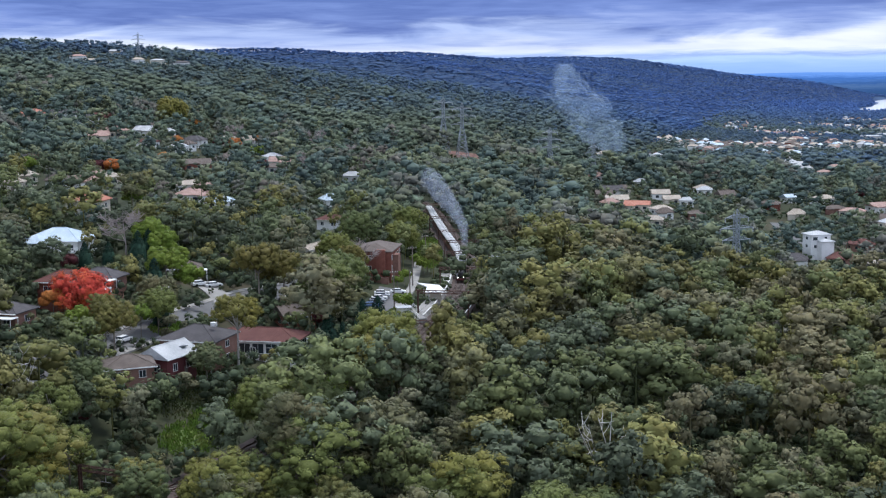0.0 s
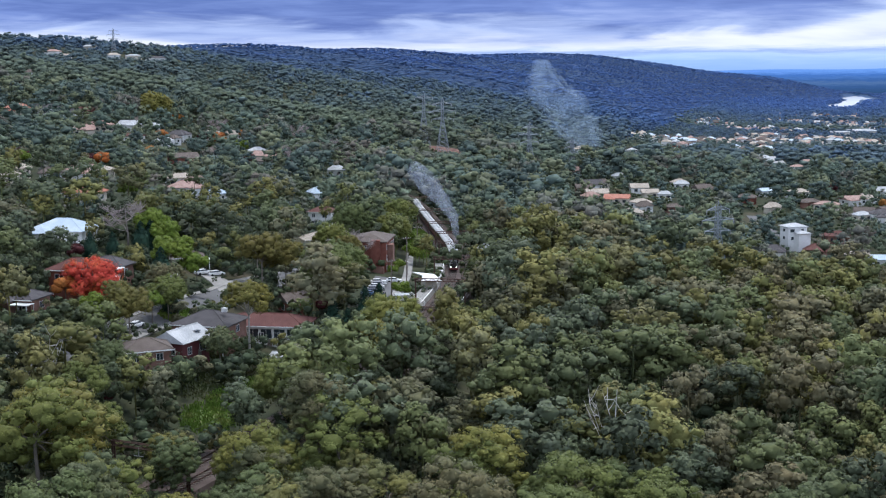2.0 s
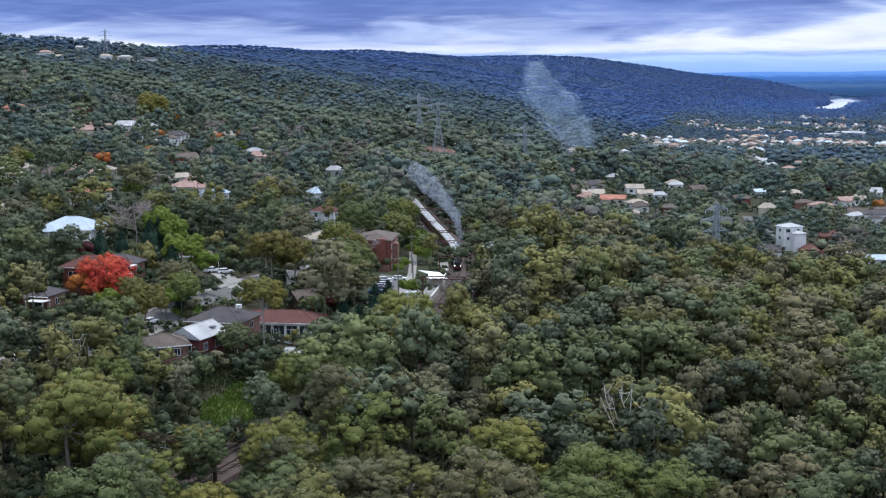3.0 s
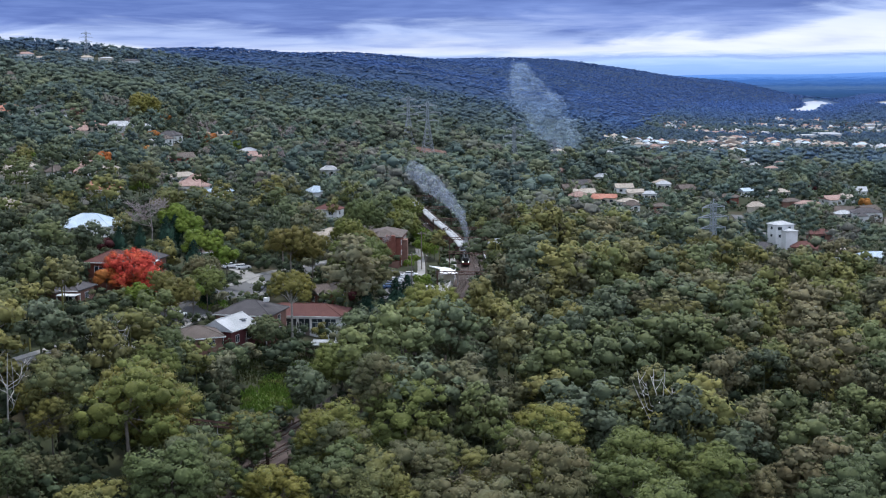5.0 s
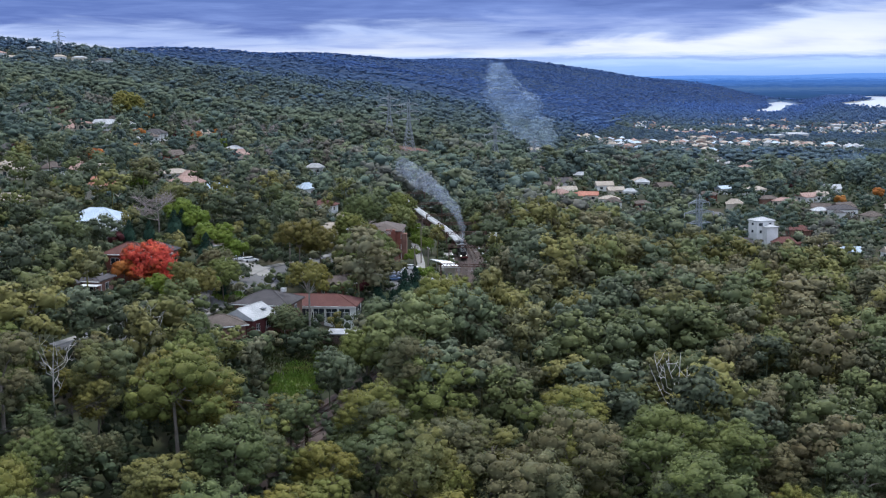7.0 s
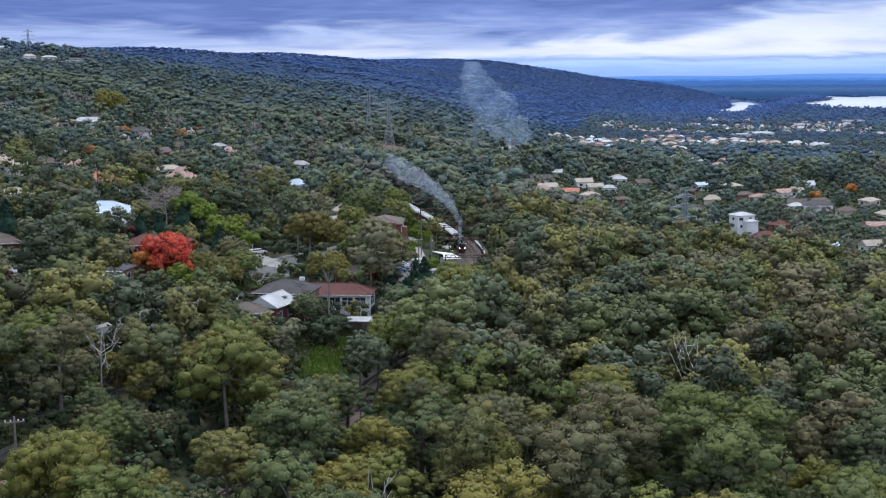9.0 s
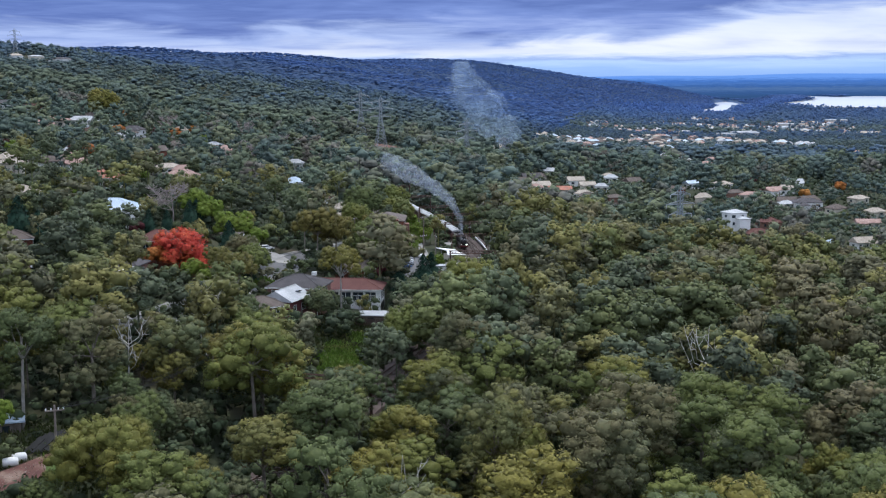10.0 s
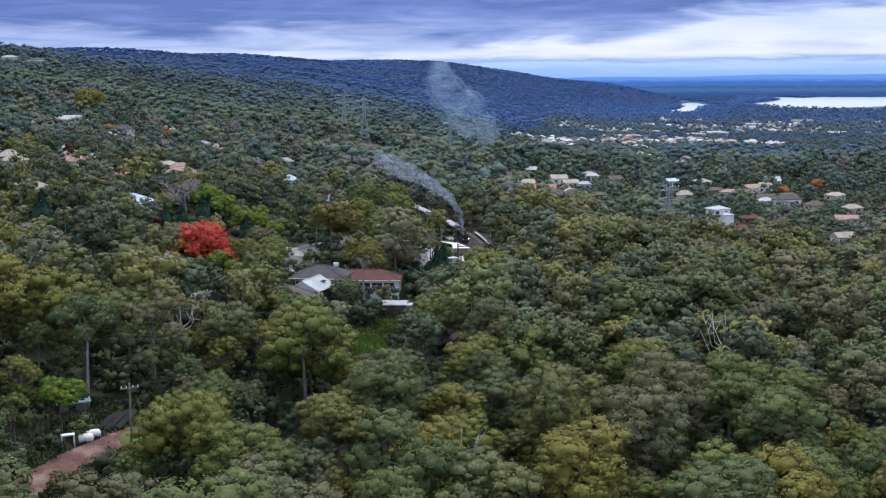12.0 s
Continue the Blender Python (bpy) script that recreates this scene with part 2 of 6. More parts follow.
M_COACH_ROOF = paint("silver_coach_roof", [(0.42, 0.42, 0.42), (0.58, 0.58, 0.57)], 0.55, 3, 3)
M_RUBBER = paint("tyre_rubber", [(0.015, 0.015, 0.015), (0.03, 0.03, 0.03)], 0.9, 1, 8)


def plain(name, colour, rough, metal=0.0, glow=0.0):
    m = bpy.data.materials.new(name)
    m.use_nodes = True
    p = m.node_tree.nodes["Principled BSDF"]
    p.inputs["Base Color"].default_value = (*colour, 1)
    p.inputs["Roughness"].default_value, p.inputs["Metallic"].default_value = rough, metal
    if glow:
        p.inputs["Emission Color"].default_value, p.inputs["Emission Strength"].default_value = (*colour, 1), glow
    return m


M_GLASS = plain("window_glass", (0.03, 0.04, 0.05), 0.06)
M_WATER = plain("river_water", (0.56, 0.58, 0.60), 0.25)
M_LAMP = plain("headlamp_glass", (1.0, 0.95, 0.8), 0.2, glow=6)


def distance_material():
    """The far plain, so distant that only bands of wood and paler fields show, its haze painted as blue emission."""
    m = bpy.data.materials.new("glowing_haze_distance")
    m.use_nodes = True
    nt = m.node_tree
    N, L = nt.nodes.new, nt.links.new
    p = nt.nodes["Principled BSDF"]
    tc, mp, n, sep, up, mix, r = N("ShaderNodeTexCoord"), N("ShaderNodeMapping"), N("ShaderNodeTexNoise"), N("ShaderNodeSeparateXYZ"), N("ShaderNodeMapRange"), N("ShaderNodeMath"), N("ShaderNodeValToRGB")
    mp.inputs["Scale"].default_value = (0.0042, 0.0042, 0.22)
    n.inputs["Detail"].default_value, n.inputs["Roughness"].default_value = 6, 0.62
    L(tc.outputs["Object"], mp.inputs["Vector"])
    L(mp.outputs["Vector"], n.inputs["Vector"])
    L(tc.outputs["Object"], sep.inputs[0])
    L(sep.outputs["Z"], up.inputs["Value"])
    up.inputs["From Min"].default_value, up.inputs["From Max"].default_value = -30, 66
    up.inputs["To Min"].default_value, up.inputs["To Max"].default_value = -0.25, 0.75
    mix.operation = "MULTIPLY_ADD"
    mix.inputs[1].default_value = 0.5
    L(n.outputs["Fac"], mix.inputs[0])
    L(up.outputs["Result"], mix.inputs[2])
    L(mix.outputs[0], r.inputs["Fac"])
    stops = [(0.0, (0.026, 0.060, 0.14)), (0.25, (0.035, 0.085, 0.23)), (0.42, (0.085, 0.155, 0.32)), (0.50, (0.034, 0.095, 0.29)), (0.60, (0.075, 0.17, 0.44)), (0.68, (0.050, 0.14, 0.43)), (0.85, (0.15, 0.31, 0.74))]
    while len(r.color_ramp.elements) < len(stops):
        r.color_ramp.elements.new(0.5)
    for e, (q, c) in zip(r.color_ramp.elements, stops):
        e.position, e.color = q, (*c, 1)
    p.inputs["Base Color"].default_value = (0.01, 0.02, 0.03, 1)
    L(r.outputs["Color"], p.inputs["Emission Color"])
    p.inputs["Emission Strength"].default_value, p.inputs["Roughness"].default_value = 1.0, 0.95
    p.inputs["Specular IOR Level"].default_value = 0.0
    return m


M_DISTANCE = distance_material()
CAR_PAINTS = [plain("white_car_paint", (0.75, 0.75, 0.75), 0.3), plain("silver_car_paint", (0.42, 0.43, 0.45), 0.3, 0.5), plain("dark_car_paint", (0.04, 0.045, 0.06), 0.3), plain("blue_car_paint", (0.06, 0.12, 0.25), 0.3)]


def smoke_material(name, colour, alpha, scale):
    """Thin smoke: mostly clear, thicker in drifting patches."""
    m = bpy.data.materials.new(name)
    m.use_nodes = True
    nt = m.node_tree
    nt.nodes.clear()
    N, L = nt.nodes.new, nt.links.new
    out, mix, clear, body = N("ShaderNodeOutputMaterial"), N("ShaderNodeMixShader"), N("ShaderNodeBsdfTransparent"), N("ShaderNodeBsdfDiffuse")
    body.inputs["Color"].default_value = (*colour, 1)
    glow, both = N("ShaderNodeBsdfTranslucent"), N("ShaderNodeMixShader")
    glow.inputs["Color"].default_value = (*colour, 1)
    L(body.outputs[0], both.inputs[1])
    L(glow.outputs[0], both.inputs[2])
    tc, n, r = N("ShaderNodeTexCoord"), N("ShaderNodeTexNoise"), N("ShaderNodeMapRange")
    n.inputs["Scale"].default_value, n.inputs["Detail"].default_value = 1 / scale, 4
    L(tc.outputs["Object"], n.inputs["Vector"])
    L(n.outputs["Fac"], r.inputs["Value"])
    r.inputs["From Min"].default_value, r.inputs["From Max"].default_value = 0.34, 0.74
    r.inputs["To Min"].default_value, r.inputs["To Max"].default_value = 0.0, alpha
    L(r.outputs["Result"], mix.inputs["Fac"])
    L(clear.outputs[0], mix.inputs[1])
    L(both.outputs[0], mix.inputs[2])
    L(mix.outputs[0], out.inputs["Surface"])
    return m


M_SMOKE = smoke_material("grey_steam", (0.66, 0.74, 0.88), 0.15, 2.6)
M_HAZE = smoke_material("blue_smoke", (0.62, 0.78, 0.98), 0.16, 16.0)

# ---- the lie of the land ----
RAIL = [(-140, 40), (-92, 95), (-66, 128), (-49, 160), (-32, 198), (-18, 232), (-9, 268), (-1, 305), (4, 335), (6.8, 365), (7.2, 390), (5.5, 420), (2.5, 455), (-1, 500), (-6, 560), (-18, 630), (-40, 700), (-75, 780)]


def smooth(a, b, v):
    u = np.clip((v - a) / (b - a), 0, 1)
    return u * u * (3 - 2 * u)


RIVER = [(1046, 3017), (1114, 3098), (1291, 3524), (1465, 3926), (1447, 3765), (1520, 3993), (1651, 4446), (1572, 4370), (1454, 4114), (1361, 3798), (1224, 3480), (1087, 3217)]
LAKE = [(1267, 3089), (1228, 2892), (1279, 2808), (1378, 2769), (1517, 2842), (2000, 3020), (2600, 3500), (2560, 3930), (2280, 4236), (2176, 4420), (1941, 4119), (1954, 4380), (1880, 4300), (1680, 3739), (1382, 3281)]
WATER_Z = -38.8
LAKE_Z = -20.0


def inside(outline, x, y):
    hit = np.zeros(np.shape(x), bool)
    for (x0, y0), (x1, y1) in zip(outline, outline[1:] + outline[:1]):
        cross = (y0 > y) != (y1 > y)
        hit = hit ^ (cross & (x < (x1 - x0) * (y - y0) / (y1 - y0 + 1e-9) + x0))
    return hit


def foot_x(y):
    """Where the foot of the hill runs: along the railway, then round the far valley's edge."""
    near = np.interp(y, [r[1] for r in RAIL[:15]], [r[0] for r in RAIL[:15]])
    far = np.interp(y, [560, 800, 1100, 1500, 2200, 3000, 3800, 4200, 4600], [-6, 30, 110, 230, 450, 720, 1120, 1390, 1570])
    return np.where(y < 560, near, far)


def height(x, y):
    """The ground's height over the plan."""
    x, y = np.asarray(x, float), np.asarray(y, float)
    d = foot_x(y) - x
    left, right = np.maximum(d, 0), np.maximum(-d, 0)
    rise = 15 * (1 - np.exp(-(left / 56) ** 2.1))
    rise = rise + 0.115 * np.maximum(left - 75, 0) * np.clip(1 + (y - 390) / 350, 0.6, 1.8)
    cap = np.interp(y, [0, 700, 1300, 2000, 3000, 3800, 4250, 4480, 4600, 4760], [60, 72, 103, 119, 132, 134, 129, 122, 74, 6])
    rise = cap * (1 - np.exp(-np.minimum(rise / cap + 0.55 * (rise / cap) ** 3, 30)))
    k = np.interp(y, [0, 520, 700, 1100, 2000], [1.0, 1.0, 0.5, 0.8, 1.0])
    fall = -28 * k * (1 - np.exp(-right / 105))
    base = -1.5 - np.interp(y, [0, 900, 2000, 3000, 5000], [0, 2, 14, 12.5, 10.5]) * smooth(0, 200, right + 0.3 * y * (y > 900))
    hump = 9 * np.exp(-((x - 15) / 60) ** 2 - ((y - 815) / 60) ** 2)
    shelf = 4.8 * np.exp(-((x + 82) / 16) ** 2 - ((y - 127) / 22) ** 2)
    roll = 1.2 * np.sin(x / 61 + 1) * np.sin(y / 83) * smooth(20, 90, np.abs(d)) + 7 * np.sin(x / 170 + y / 390) * np.sin(y / 260 - x / 410) * smooth(900, 1600, y) * smooth(0, 300, left)
    spurs = 7 * (np.sin((0.75 * x + y) / 88 + 0.8 * np.sin(x / 130)) - 1.0) * smooth(700, 1100, y) * smooth(40, 260, left) * (1 - 0.6 * smooth(2400, 3400, y))
    z = base + rise + fall + hump + shelf + roll + spurs
    if np.max(y) > 2900:
        wet = inside(RIVER, x, y) | inside([(a + 40, b - 60) for a, b in RIVER], x, y)
        z = np.where(wet, np.minimum(z, WATER_Z - 1.5), z)
    if np.max(y) > 2300:
        # the far plain climbs gently towards the lake
        up = smooth(2350, 2800, y) * smooth(0.395, 0.424, (x + 60) / (y + 30))
        z = z * (1 - up) + (LAKE_Z - 0.8) * up
        z = np.where(inside(LAKE, x, y), np.minimum(z, LAKE_Z - 1.5), z)
    return z

# ---- building blocks ----


class Shape:
    """Collects vertices and faces of one mesh."""

    def __init__(self):
        self.v, self.f = [], []

    def add(self, v, f, m=None):
        k = len(self.v)
        self.v += [tuple(m @ Vector(p)) if m else tuple(p) for p in v]
        self.f += [tuple(i + k for i in q) for q in f]
        return self

    def box(self, x0, y0, z0, x1, y1, z1, m=None, taper=0.0):
        t = taper
        v = [(x0, y0, z0), (x1, y0, z0), (x1, y1, z0), (x0, y1, z0), (x0 + t, y0 + t, z1), (x1 - t, y0 + t, z1), (x1 - t, y1 - t, z1), (x0 + t, y1 - t, z1)]
        return self.add(v, [(3, 2, 1, 0), (4, 5, 6, 7), (0, 1, 5, 4), (1, 2, 6, 5), (2, 3, 7, 6), (3, 0, 4, 7)], m)

    def tube(self, pts, radii, sides=6, caps=True):
        pts = [Vector(p) for p in pts]
        v, f = [], []
        for i, (p, r) in enumerate(zip(pts, radii)):
            d = (pts[min(i + 1, len(pts) - 1)] - pts[max(i - 1, 0)]).normalized()
            a = d.orthogonal().normalized() if abs(d.z) > 0.9 else d.cross(Vector((0, 0, 1))).normalized()
            b = d.cross(a)
            v += [p + r * (math.cos(2 * math.pi * k / sides) * a + math.sin(2 * math.pi * k / sides) * b) for k in range(sides)]
        for i in range(len(pts) - 1):
            for k in range(sides):
                n = (k + 1) % sides
                f.append((i * sides + k, i * sides + n, (i + 1) * sides + n, (i + 1) * sides + k))
        if caps:
            f += [tuple(range(sides))[::-1], tuple((len(pts) - 1) * sides + k for k in range(sides))]
        return self.add(v, f)

    def bar(self, a, b, r, sides=4):
        return self.tube([a, b], [r, r], sides)

    def mesh(self, name, material, flat=True):
        me = bpy.data.meshes.new(name)
        me.from_pydata(self.v, [], self.f)
        me.materials.append(material)
        if not flat:
            me.shade_smooth()
        return me


def part(name, shape, material, parent, label="", flat=True):
    """Links a shape (or a ready mesh) as ONE mesh object under a thing or a part."""
    me = shape if isinstance(shape, bpy.types.Mesh) else shape.mesh(name, material, flat)
    ob = new(name, me)
    ob.parent = parent
    return tagged(ob, label)


def thing(name, m, label, category, group="", kind=""):
    ob = new(name)
    ob.matrix_world = m
    ob.empty_display_size = 0.5
    return tagged(ob, label, category, group, kind)


def array_mesh(name, V, F, material, tint=None, turns=None):
    """A mesh of triangles from arrays. turns: which way the clump round each vertex faces."""
    me = bpy.data.meshes.new(name)
    V, F = np.ascontiguousarray(V, np.float32), np.ascontiguousarray(F, np.int32)
    me.vertices.add(len(V))
    me.vertices.foreach_set("co", V.ravel())
    me.loops.add(F.size)
    me.loops.foreach_set("vertex_index", F.ravel())
    me.polygons.add(len(F))
    me.polygons.foreach_set("loop_start", np.arange(0, F.size, 3, dtype=np.int32))
    if tint is not None:
        for q, name_ in enumerate(("tint", "tone")):
            me.attributes.new(name_, "FLOAT", "POINT").data.foreach_set("value", np.ascontiguousarray(tint[:, q], np.float32))
    if turns is not None:
        me.attributes.new("clump", "FLOAT_VECTOR", "POINT").data.foreach_set("vector", np.ascontiguousarray(turns, np.float32).ravel())
    me.polygons.foreach_set("use_smooth", np.ones(len(F), bool))
    me.update(calc_edges=True)
    me.materials.append(material)
    return me


def ground_z(x, y):
    return float(height(x, y))


# ---- the ground, one sheet to the horizon ----


def build_ground():
    radii = np.concatenate([[0.05, 4, 10, 17], np.geomspace(25, 4870, 190)])
    az = np.radians(np.concatenate([np.linspace(-30, 48, 330), np.linspace(48, 330, 70)[1:-1]]))
    X = -35 + radii[:, None] * np.sin(az)
    Y = -17 + radii[:, None] * np.cos(az)
    Z = height(X, Y)
    V = np.stack([X, Y, Z], -1).reshape(-1, 3)
    n, k = len(radii), len(az)
    i, j = np.meshgrid(np.arange(n - 1), np.arange(k), indexing="ij")
    a, b = i * k + j, i * k + (j + 1) % k
    c, d = (i + 1) * k + (j + 1) % k, (i + 1) * k + j
    F = np.concatenate([np.stack([a, b, c], -1).reshape(-1, 3), np.stack([a, c, d], -1).reshape(-1, 3)])[:, ::-1]
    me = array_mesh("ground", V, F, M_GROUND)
    # past y 1700 the sheet takes the haze-blue floor
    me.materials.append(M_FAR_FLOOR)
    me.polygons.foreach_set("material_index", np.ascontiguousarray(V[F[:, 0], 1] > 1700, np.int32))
    ob = new("ground", me)
    tagged(ob, "wooded hillside and valley floor of leaf litter and grass", "ground", kind="structure")


build_ground()


def distant_hills():
    """The low country on the horizon, glowing in painted haze blue."""
    s = Shape()
    steps = 90
    for i in range(steps + 1):
        a = radians(-32 + 82 * i / steps)
        top = 62 + 4 * math.sin(i * 0.21) + 2 * math.sin(i * 0.83 + 1)
        for r, z in ((4790, -62), (4850, 0.5 * top - 8), (4890, top)):
            s.v.append((-35 + r * math.sin(a), -17 + r * math.cos(a), z))
    for i in range(steps):
        for q in (0, 1):
            k = i * 3 + q
            s.f.append((k, k + 3, k + 4, k + 1))
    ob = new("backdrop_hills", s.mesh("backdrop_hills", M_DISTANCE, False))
    tagged(ob, "low hills and plain along the horizon, glowing haze-blue", "hills", kind="structure")


distant_hills()


def flat_patch(name, outline, z, material, label, category):
    """A level sheet over an outline in the plan, with a skirt."""
    s = Shape()
    n = len(outline)
    s.v = [(x, y, z) for x, y in outline] + [(x, y, z - 3) for x, y in outline]
    s.f = [tuple(range(n))] + [(i, n + i, n + (i + 1) % n, (i + 1) % n) for i in range(n)]
    return tagged(new(name, s.mesh(name, material)), label, category, kind="structure")


def wavy(outline, amount, seed, cut=6):
    """Cuts each side of an outline into pieces and shakes them."""
    rng = random.Random(seed)
    pts = []
    for (x0, y0), (x1, y1) in zip(outline, outline[1:] + outline[:1]):
        for k in range(cut):
            u = k / cut
            pts.append((x0 + (x1 - x0) * u + rng.uniform(-amount, amount) * 0.5, y0 + (y1 - y0) * u + rng.uniform(-amount, amount)))
    return pts


flat_patch("river_flats", wavy([(1970 + (x - 1970) * 1.025, 3500 + (y - 3500) * 1.05) for x, y in LAKE], 26, 9), LAKE_Z - 0.5, M_FIELD, "pale tan and green flats round the lake", "field")
flat_patch("water_river", wavy(RIVER, 16, 3, 3), WATER_Z, M_WATER, "pale river bending below the wooded ridge", "river")
flat_patch("water_lake", wavy(LAKE, 24, 4), LAKE_Z, M_WATER, "wide pale lake on the far plain", "lake")


def strip(name, line, width, material, label, category, lift=0.22, deep=0.9, step=3.0, tags=True):
    """A draped band along a line in the plan, following the ground, with edges going down into it."""
    pts = [Vector((x, y, 0)) for x, y in line]
    fine = []
    for a, b in zip(pts, pts[1:]):
        n = max(1, int((b - a).length / step))
        fine += [a.lerp(b, i / n) for i in range(n)]
    fine.append(pts[-1])
    s = Shape()
    for i, p in enumerate(fine):
        d = (fine[min(i + 1, len(fine) - 1)] - fine[max(i - 1, 0)]).normalized()
        side = Vector((d.y, -d.x, 0)) * width / 2
        zl, zr = ground_z(*(p - side).xy) + lift, ground_z(*(p + side).xy) + lift
        for q, z in ((p - side, zl - deep), (p - side, zl), (p + side, zr), (p + side, zr - deep)):
            s.v.append((q.x, q.y, z))
    for i in range(len(fine) - 1):
        for k in range(3):
            s.f.append((i * 4 + k, i * 4 + k + 1, i * 4 + k + 5, i * 4 + k + 4))
    ob = new(name, s.mesh(name, material))
    return tagged(ob, label, category, kind="structure") if tags else ob


# ---- railway ----


def along(line, s):
    """The point and heading at s metres along a line."""
    for (x0, y0), (x1, y1) in zip(line, line[1:]):
        n = math.hypot(x1 - x0, y1 - y0)
        if s <= n:
            u = s / n
            return Vector((x0 + (x1 - x0) * u, y0 + (y1 - y0) * u, 0)), math.atan2(y1 - y0, x1 - x0)
        s -= n
    return Vector((line[-1][0], line[-1][1], 0)), 0.0


def curve_line(line, n=8):
    """A smooth line through the points (Catmull-Rom)."""
    out = []
    P = [Vector((x, y, 0)) for x, y in line]
    P = [2 * P[0] - P[1]] + P + [2 * P[-1] - P[-2]]
    for a, b, c, d in zip(P, P[1:], P[2:], P[3:]):
        for k in range(n):
            t = k / n
            q = 0.5 * (2 * b + (c - a) * t + (2 * a - 5 * b + 4 * c - d) * t * t + (3 * b - a - 3 * c + d) * t ** 3)
            out.append((q.x, q.y))
    return out + [tuple(line[-1])]


def shifted(line, off):
    out = []
    for i, (x, y) in enumerate(line):
        x0, y0 = line[max(i - 1, 0)]
        x1, y1 = line[min(i + 1, len(line) - 1)]
        n = math.hypot(x1 - x0, y1 - y0)
        out.append((x + (y1 - y0) / n * off, y - (x1 - x0) / n * off))
    return out


LINE = curve_line(RAIL)
RAIL_Z = -1.2


def level_band(name, line, width, z0, z1, material, batter=0.8):
    s = Shape()
    L0, R0 = shifted(line, -width / 2 - batter), shifted(line, width / 2 + batter)
    L1, R1 = shifted(line, -width / 2), shifted(line, width / 2)
    for a, b, c, d in zip(L0, L1, R1, R0):
        s.v += [(*a, z0), (*b, z1), (*c, z1), (*d, z0)]
    for i in range(len(line) - 1):
        for k in range(3):
            s.f.append((i * 4 + k, i * 4 + k + 1, i * 4 + k + 5, i * 4 + k + 4))
    return s


def railway():
    bed = thing("railway_track", pose(0, 0, 0), "double railway track on brown ballast curving through the cutting", "railway", kind="structure")
    part("ballast_bed", level_band("ballast_bed", LINE, 9.5, -3.2, RAIL_Z, M_BALLAST), M_BALLAST, bed)
    for off in (-2.0, 2.0):
        mid = shifted(LINE, off)
        for g in (-0.72, 0.72):
            r = Shape()
            for a, b in zip(shifted(mid, g - 0.05), shifted(mid, g + 0.05)):
                r.v += [(*a, RAIL_Z + 0.05), (*a, RAIL_Z + 0.28), (*b, RAIL_Z + 0.28), (*b, RAIL_Z + 0.05)]
            for i in range(len(mid) - 1):
                for k in range(3):
                    r.f.append((i * 4 + k, i * 4 + k + 1, i * 4 + k + 5, i * 4 + k + 4))
            part("rail", r, M_RUST, bed)
        sl = Shape()
        s = 40.0
        while s < 560:
            p, a = along(mid, s)
            sl.box(-0.12, -1.25, -0.1, 0.12, 1.25, 0.12, Matrix.Translation((p.x, p.y, RAIL_Z)) @ Matrix.Rotation(a, 4, "Z"))
            s += 0.7
        tagged(part("sleepers", sl, M_SLEEPER, bed), kind="stuff")


railway()


def rail_portal(s, span=13.0, high=7.4):
    p, a = along(LINE, s)
    t = thing("rail_portal", Matrix.Translation((p.x, p.y, RAIL_Z)) @ Matrix.Rotation(a, 4, "Z"), "rust-brown steel overhead wiring portal spanning the track", "portal", "rail portals")
    for y in (-span / 2, span / 2):
        m = Shape()
        for dx in (-0.22, 0.22):
            m.box(dx - 0.06, y - 0.16, -1.5, dx + 0.06, y + 0.16, high)
        for z in range(0, int(high)):
            m.bar((-0.22, y, z), (0.22, y, z + 0.9), 0.04)
        part("mast", m, M_RUST, t)
    b = Shape()
    for z in (high - 0.7, high):
        for dx in (-0.25, 0.25):
            b.bar((dx, -span / 2 - 0.4, z), (dx, span / 2 + 0.4, z), 0.08)
    n = 12
    for i in range(n):
        y0, y1 = -span / 2 + span * i / n, -span / 2 + span * (i + 1) / n
        z0, z1 = (high - 0.7, high) if i % 2 else (high, high - 0.7)
        b.bar((-0.25, y0, z0), (-0.25, y1, z1), 0.045)
        b.bar((0.25, y0, z0), (0.25, y1, z1), 0.045)
    part("lattice_beam", b, M_RUST, t)
    for y in (-2, 2):
        d = Shape().bar((0, y, high - 0.7), (0, y, high - 1.9), 0.07).bar((0, y - 0.9, high - 1.9), (0, y + 0.9, high - 1.9), 0.05)
        part("wire_dropper", d, M_STEEL, t)


for s_at in (157, 230, 268, 306, 344, 376, 402, 430, 472, 520):
    rail_portal(s_at, 13.0, 7.6 if s_at < 160 else 7.4)

# ---- houses ----


def window_part(house, cx, cz, w, h, wall_y, turn, panes=2):
    """A framed window proud of a wall; turn: 0 front, 90 right end, 180 back, 270 left end."""
    m = Matrix.Rotation(radians(turn), 4, "Z")
    fr = Shape()
    y = -wall_y
    b = 0.09
    fr.box(cx - w / 2 - b, y - 0.07, cz - h / 2 - b, cx + w / 2 + b, y + 0.02, cz - h / 2, m)
    fr.box(cx - w / 2 - b, y - 0.07, cz + h / 2, cx + w / 2 + b, y + 0.02, cz + h / 2 + b, m)
    for k in range(panes + 1):
        x = cx - w / 2 + w * k / panes
        fr.box(x - b / 2, y - 0.065, cz - h / 2, x + b / 2, y + 0.02, cz + h / 2, m)
    win = part("window", fr, M_WHITE, house)
    for k in range(panes):
        x0, x1 = cx - w / 2 + w * k / panes + b / 2, cx - w / 2 + w * (k + 1) / panes - b / 2
        part("pane", Shape().box(x0, y - 0.03, cz - h / 2, x1, y + 0.01, cz + h / 2, m), M_GLASS, win)
    return win


